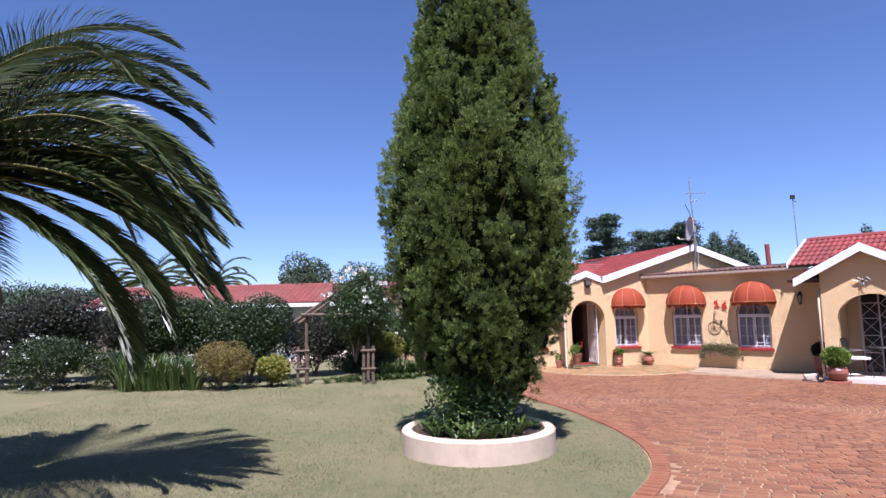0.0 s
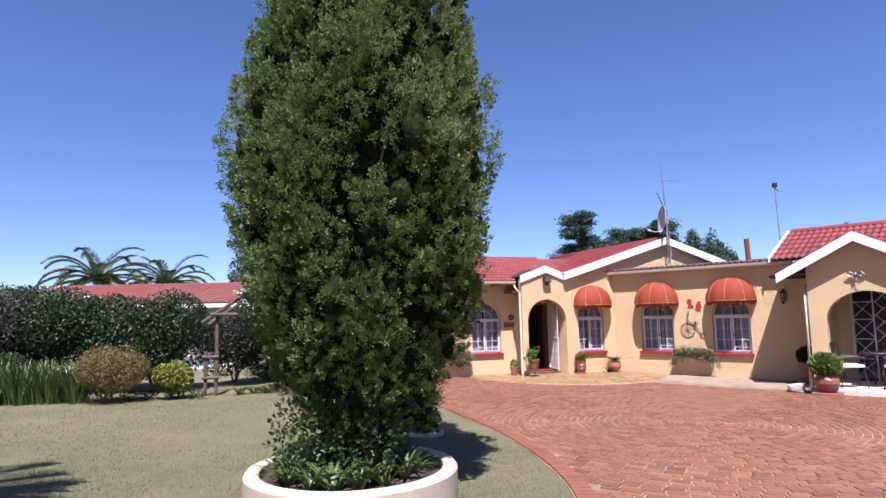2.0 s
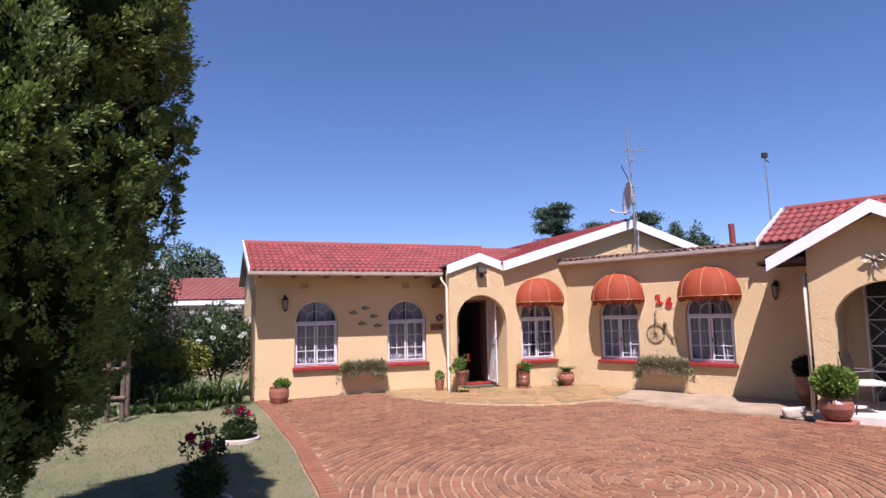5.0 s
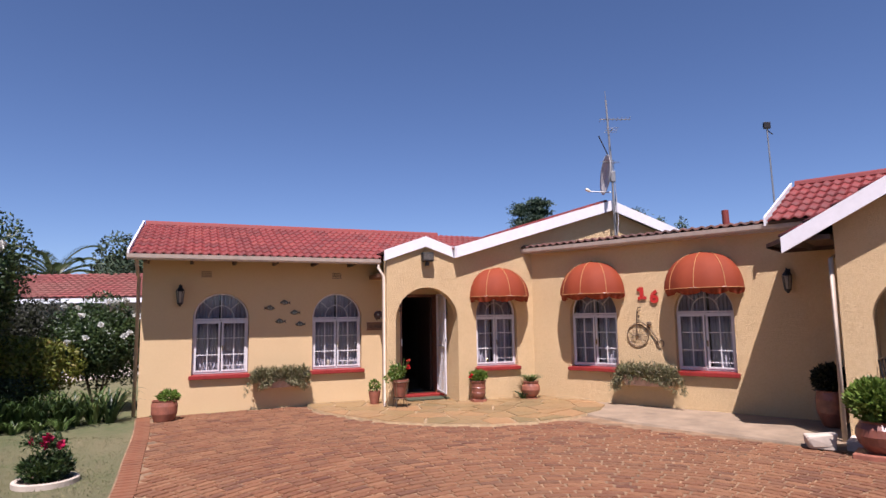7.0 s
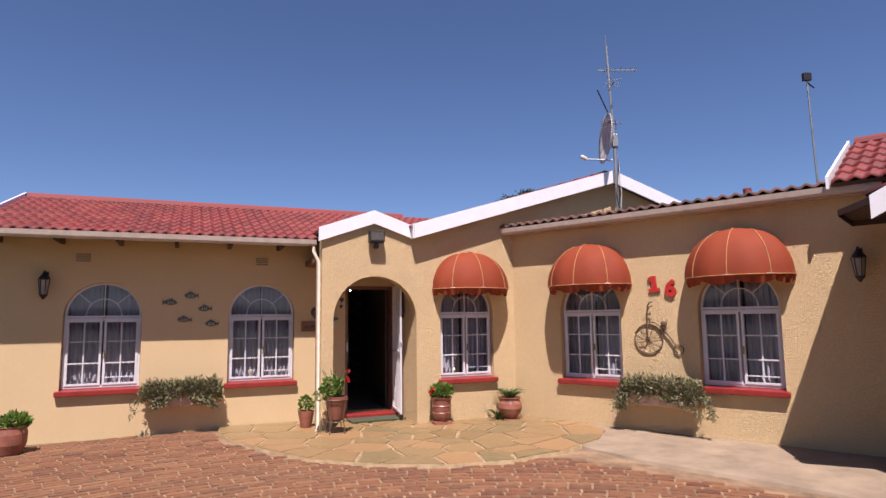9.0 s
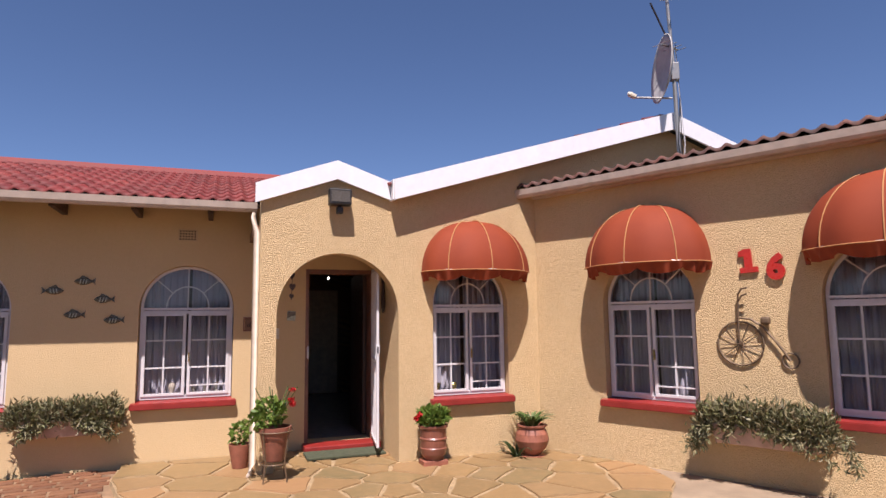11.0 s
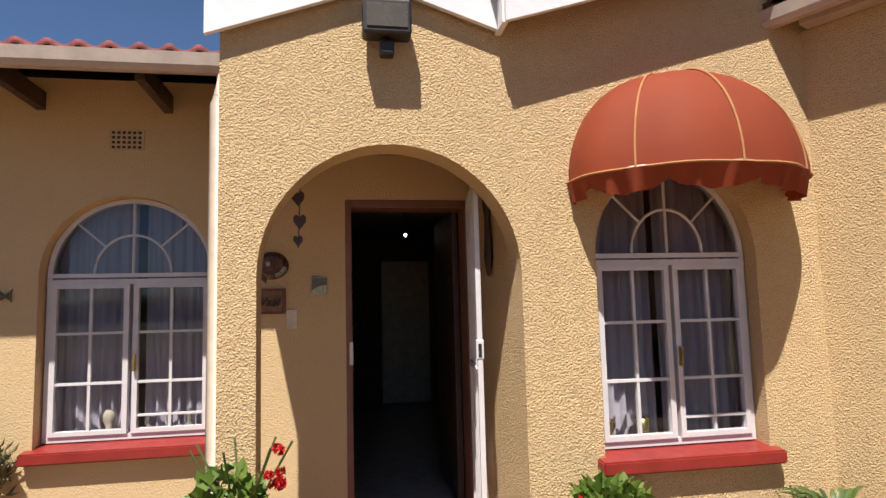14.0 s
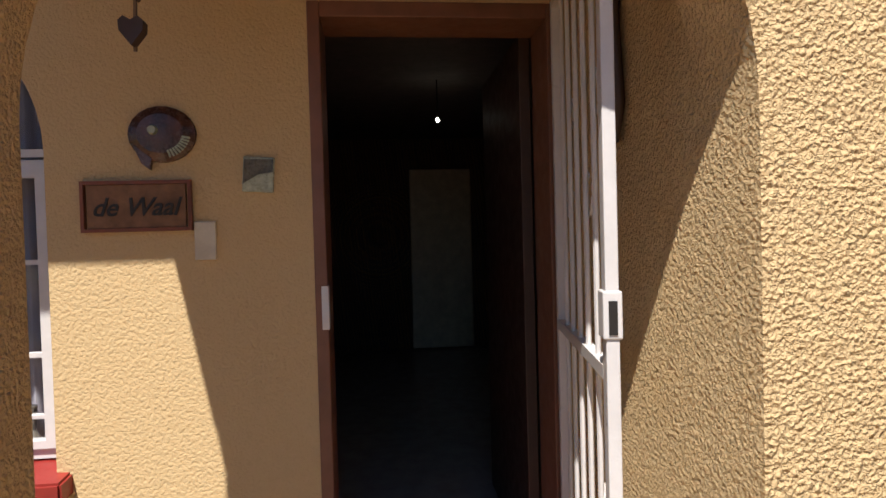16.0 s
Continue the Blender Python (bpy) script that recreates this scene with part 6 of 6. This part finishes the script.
for k in range(7):
    for s in (-1, 1):
        a, b = (0.46, 0.30 * k), (1.66, 0.30 * k + 1.2)
        if s < 0:
            a, b = (1.66, 0.30 * k), (0.46, 0.30 * k + 1.2)
        if b[1] > 2.1:
            t = (2.1 - a[1]) / (b[1] - a[1])
            b = (a[0] + (b[0] - a[0]) * t, 2.1)
        part("lattice_bar", tubed([(a[0], 0.008 * s, a[1]), (b[0], 0.008 * s, b[1])], 0.009, 5), STEEL, th)
for k in range(4):
    part("lattice_bar", tubed([(0.02, 0.01, 0.1 + 0.45 * k), (0.41, 0.01, 0.5 + 0.45 * k)], 0.007, 5), STEEL, th)
    part("lattice_bar", tubed([(0.41, -0.01, 0.1 + 0.45 * k), (0.02, -0.01, 0.5 + 0.45 * k)], 0.007, 5), STEEL, th)
tagged(part("glass_door", boxed(-3.72, -2.0, 19.57, 19.595, 0.13, 2.2), plain("dark_door_glass", (0.03, 0.03, 0.035), 0.1), m=MB), "dark glazed door behind the lattice gate", "door", kind="structure")
def chair(m):
    th = thing("garden_chair", "dark metal garden chair with a white seat cushion", "chair", m, "garden chairs on the stoep")
    for x, y in ((-0.2, -0.2), (0.2, -0.2)):
        part("leg", tubed([(x * 1.15, y * 1.2, 0), (x, y, 0.43), (x, y - 0.02, 0.64)], 0.013, 6), IRON, th)
    for x in (-0.2, 0.2):
        part("leg", tubed([(x * 1.15, 0.26, 0), (x, 0.2, 0.43), (x, 0.27, 0.92)], 0.013, 6), IRON, th)
        part("arm", tubed([(x * 1.05, -0.22, 0.64), (x * 1.1, 0.0, 0.66), (x, 0.24, 0.64)], 0.013, 6), IRON, th)
    part("seat", boxed(-0.22, 0.22, -0.22, 0.22, 0.43, 0.49, bevel=0.02), CUSHION, th)
    bm = bmesh.new()
    tube(bm, [(-0.2, 0.27, 0.92), (0, 0.28, 0.96), (0.2, 0.27, 0.92)], 0.013, 6)
    for k in range(4):
        x = -0.12 + 0.08 * k
        tube(bm, [(x, 0.21, 0.5), (x, 0.27, 0.94)], 0.008, 5)
    part("backrest", bm, IRON, th)
    return th
c = chair(MB @ TR((-3.62, 18.05, 0.12)) @ pose(0, 0, 0, 0, 0, 120))
copy_thing(c, MB @ TR((-2.72, 17.98, 0.12)) @ pose(0, 0, 0, 0, 0, -60))
th = thing("garden_table", "dark metal garden table with a slatted top", "table", MB @ TR((-3.15, 18.45, 0.12)))
part("tabletop", lathe([(0.34, 0.70), (0.35, 0.715), (0.34, 0.73)], 28), IRON, th)
for k in range(4):
    a = k * math.pi / 2 + 0.5
    part("leg", tubed([(0.30 * math.cos(a), 0.30 * math.sin(a), 0), (0.12 * math.cos(a), 0.12 * math.sin(a), 0.4), (0.25 * math.cos(a), 0.25 * math.sin(a), 0.70)], 0.014, 6), IRON, th)
th = thing("ribbon_ornament", "metal bow-shaped ornament hanging above the stoep arch", "wall ornament", MB @ TR((-3.36, 18.045, 2.50)))
for s in (-1, 1):
    part("loop", tubed([(0, -0.03, 0), (s * 0.10, -0.06, 0.07), (s * 0.17, -0.05, 0.0), (s * 0.10, -0.05, -0.03), (0, -0.03, 0)], 0.014, 6), ZINC, th)
    part("tail", tubed([(0, -0.03, 0), (s * 0.03, -0.07, -0.12), (s * 0.07, -0.05, -0.22)], 0.014, 6, 0.006), ZINC, th)
part("knot", lathe([(0.02, -0.04), (0.05, 0.0), (0.02, 0.05)], 12), RUSTY, th, m=TR((0, -0.05, 0)))

# ---- pieces of roofs and paving ----
lay_tiles()

# flagstones: cells round scattered points, cut to the terrace
def clip(poly, n, d):
    out = []
    for a, b in zip(poly, poly[1:] + poly[:1]):
        sa, sb = a[0] * n[0] + a[1] * n[1] - d, b[0] * n[0] + b[1] * n[1] - d
        if sa <= 0:
            out.append(a)
        if sa * sb < 0:
            t = sa / (sa - sb)
            out.append((a[0] + (b[0] - a[0]) * t, a[1] + (b[1] - a[1]) * t))
    return out

flags = tagged(thing("terrace_stones", "irregular brown and olive slate flagstones laid as crazy paving at the door", "paving"), kind="structure")
rf = random.Random(12)
seeds = []
tries = 0
while len(seeds) < 66 and tries < 6000:
    tries += 1
    p = (rf.uniform(2.4, 8.2), rf.uniform(17.4, 21.3))
    q = MA.inverted() @ Vector((*p, 0))
    if inside(p, TERRACE) and q.y < 0.12 and all((p[0] - s[0]) ** 2 + (p[1] - s[1]) ** 2 > 0.34 ** 2 * (0.4 + 1.5 * ((i * 7) % 5) / 5) for i, s in enumerate(seeds)):
        seeds.append(p)
CONVEX = TERRACE
for i, s in enumerate(seeds):
    cell = [(s[0] + 0.75 * math.cos(a), s[1] + 0.75 * math.sin(a)) for a in (2 * math.pi * k / 14 for k in range(14))]
    for j, t in enumerate(seeds):
        if i != j and (s[0] - t[0]) ** 2 + (s[1] - t[1]) ** 2 < 2.5:
            n = Vector((t[0] - s[0], t[1] - s[1])).normalized()
            d = ((t[0] + s[0]) / 2 * n.x + (t[1] + s[1]) / 2 * n.y) - 0.013
            cell = clip(cell, n, d)
            if len(cell) < 3:
                break
    if len(cell) < 3:
        continue
    for a, b in zip(TERRACE[:12], TERRACE[1:13]):
        e = Vector((b[0] - a[0], b[1] - a[1]))
        n = Vector((e.y, -e.x)).normalized()
        if n.x * (s[0] - a[0]) + n.y * (s[1] - a[1]) > 0:
            n = -n
        if len(cell) >= 3:
            cell = clip(cell, n, n.x * a[0] + n.y * a[1] - 0.02)
    for m in (MA,):
        n = (m.to_3x3() @ Vector((0, 1, 0))).xy
        if len(cell) >= 3:
            cell = clip(cell, n, n.dot((m @ Vector((0, 0.14, 0))).xy))
    if len(cell) < 3:
        continue
    # roughen the outline a little
    pts = []
    for a, b in zip(cell, cell[1:] + cell[:1]):
        pts.append(a)
        L = math.dist(a, b)
        if L > 0.18:
            for t in (0.33, 0.67):
                x, y = a[0] + (b[0] - a[0]) * t, a[1] + (b[1] - a[1]) * t
                k = rf.uniform(0.0, 0.016) / max(math.dist((x, y), s), 0.05)
                pts.append((x + (s[0] - x) * k, y + (s[1] - y) * k))
    part("flagstone", prism(pts, 0.03, 0.054 + rf.uniform(0, 0.006), 0.008), FLAG, flags)

# paving bricks in rings round one point, with a header course along the lawn
drive = tagged(thing("paving_bricks", "worn red interlocking paving bricks laid in wide rings with pale joints", "paving"), kind="structure")
RC = (5.75, 12.35)
def brick_mesh(L, w, h=0.016, mat=None):
    a, b, j = L / 2, w / 2, w * 0.10
    o = [(-a, -b + j), (-a * 0.5, -b - j * 0.4), (0, -b + j * 0.6), (a * 0.5, -b - j * 0.4), (a, -b + j), (a, b - j * 0.2), (a * 0.5, b - j * 1.3), (0, b - j * 0.3), (-a * 0.5, b - j * 1.3), (-a, b - j * 0.2)]
    return o
def brick_piece(o, cx, cy, ang, h, inset=0.006):
    c, s = math.cos(ang), math.sin(ang)
    lo = [(cx + x * c - y * s, cy + x * s + y * c, 0.004) for x, y in o]
    hi = []
    for x, y in o:
        k = 1 - inset / max(math.hypot(x, y), 0.02)
        hi.append((cx + (x * c - y * s) * k, cy + (x * s + y * c) * k, h))
    return lo + hi
OUT = brick_mesh(0.203, 0.095)
me = bpy.data.meshes.new("paving_brick")
V = brick_piece(OUT, 0, 0, 0, 0.02)
n = len(OUT)
me.from_pydata(V, [], [tuple(range(n, 2 * n))] + [(i, (i + 1) % n, (i + 1) % n + n, i + n) for i in range(n)])
me.materials.append(SETT_ONE)
rp = random.Random(5)
places = []
r = 0.09
while r < 12.5:
    count = max(int(2 * math.pi * r / 0.222), 4)
    off = rp.uniform(0, 1)
    for k in range(count):
        a = 2 * math.pi * (k + off) / count
        x, y = RC[0] + r * math.cos(a), RC[1] + r * math.sin(a)
        if -3 < x < 12.6 and 3.4 < y < 21.3 and inside((x, y), PAVED):
            q = MA.inverted() @ Vector((x, y, 0))
            b = to_b(x, y)
            if q.y > 0.1 and q.x < 5 or inside((x, y), TERRACE) or inside((x, y), APRON) or b[1] > 17.5:
                continue
            near = min(math.hypot(x - e[0], y - e[1]) for e in EDGE[::3])
            if near < 0.27:
                continue
            places.append((x, y, a + math.pi / 2 + rp.uniform(-0.03, 0.03), 0.016 + rp.uniform(0, 0.007)))
    r += 0.113
NEAR = [p for p in places if 3.3 < p[0] < 5.4 and 8.6 < p[1] < 13.4][:300]
chosen = set(NEAR)
for x, y, a, h in NEAR:
    ob = new("brick", me)
    ob.parent = drive
    ob.matrix_basis = Matrix.Translation((x, y, h - 0.02)) @ Matrix.Rotation(a, 4, "Z")
V, F4, F10 = [], [], []
faces = []
for p in places:
    if p in chosen:
        continue
    k = len(V)
    V += brick_piece(OUT, *p)
    faces.append(tuple(range(k + n, k + 2 * n)))
    faces += [(k + i, k + (i + 1) % n, k + (i + 1) % n + n, k + i + n) for i in range(n)]
me2 = bpy.data.meshes.new("field_bricks")
me2.from_pydata(V, [], faces)
me2.materials.append(SETT)
ob = new("field_bricks", me2)
ob.parent = drive
ob["kind"] = "stuff"
border = tagged(thing("edging_bricks", "course of smooth orange-red bricks edging the drive along the lawn", "edging"), kind="structure")
me3 = bpy.data.meshes.new("edging_brick")
me3.from_pydata([(-0.052, -0.105, 0.004), (0.052, -0.105, 0.004), (0.052, 0.105, 0.004), (-0.052, 0.105, 0.004), (-0.048, -0.101, 0.03), (0.048, -0.101, 0.03), (0.048, 0.101, 0.03), (-0.048, 0.101, 0.03)], [], [(4, 5, 6, 7), (0, 1, 5, 4), (1, 2, 6, 5), (2, 3, 7, 6), (3, 0, 4, 7)])
me3.materials.append(EDGE_BRICK)
for p, q in zip(EDGE, EDGE[1:]):
    if p[1] < 3.0:
        continue
    a = math.atan2(q[1] - p[1], q[0] - p[0])
    ob = new("brick", me3)
    ob.parent = border
    ob.matrix_basis = Matrix.Translation((p[0] + 0.125 * math.sin(a), p[1] - 0.125 * math.cos(a), 0)) @ Matrix.Rotation(a, 4, "Z")

# short grass near the walk
rg = np.random.default_rng(77)
n = 150000
P = np.stack([rg.uniform(-9.0, 2.9, n), 4.2 + 13.5 * rg.uniform(0, 1, n) ** 1.3, np.zeros(n)], 1)
ex, ey = np.array([e[0] for e in EDGE]), np.array([e[1] for e in EDGE])
limit = np.interp(P[:, 1], ey, ex) - 0.02
keep = (P[:, 0] < limit) & ((P[:, 0] - CX) ** 2 + (P[:, 1] - CY) ** 2 > 1.1 ** 2)
P = P[keep]
patch = np.array([noise.noise(Vector((x * 0.8, y * 0.8, 3))) for x, y, _ in P[::1]])
P = P[rg.uniform(-0.5, 0.6, len(P)) < patch + 0.25]
V, F = leaves(P, rg.normal(size=P.shape) * [0.55, 0.55, 0.2] + [0, 0, 0.8], 0.030, 0.007, rg)
tagged(raw("grass", V, F, GRASS), "short dry lawn grass, green and straw-coloured", "grass", kind="stuff")
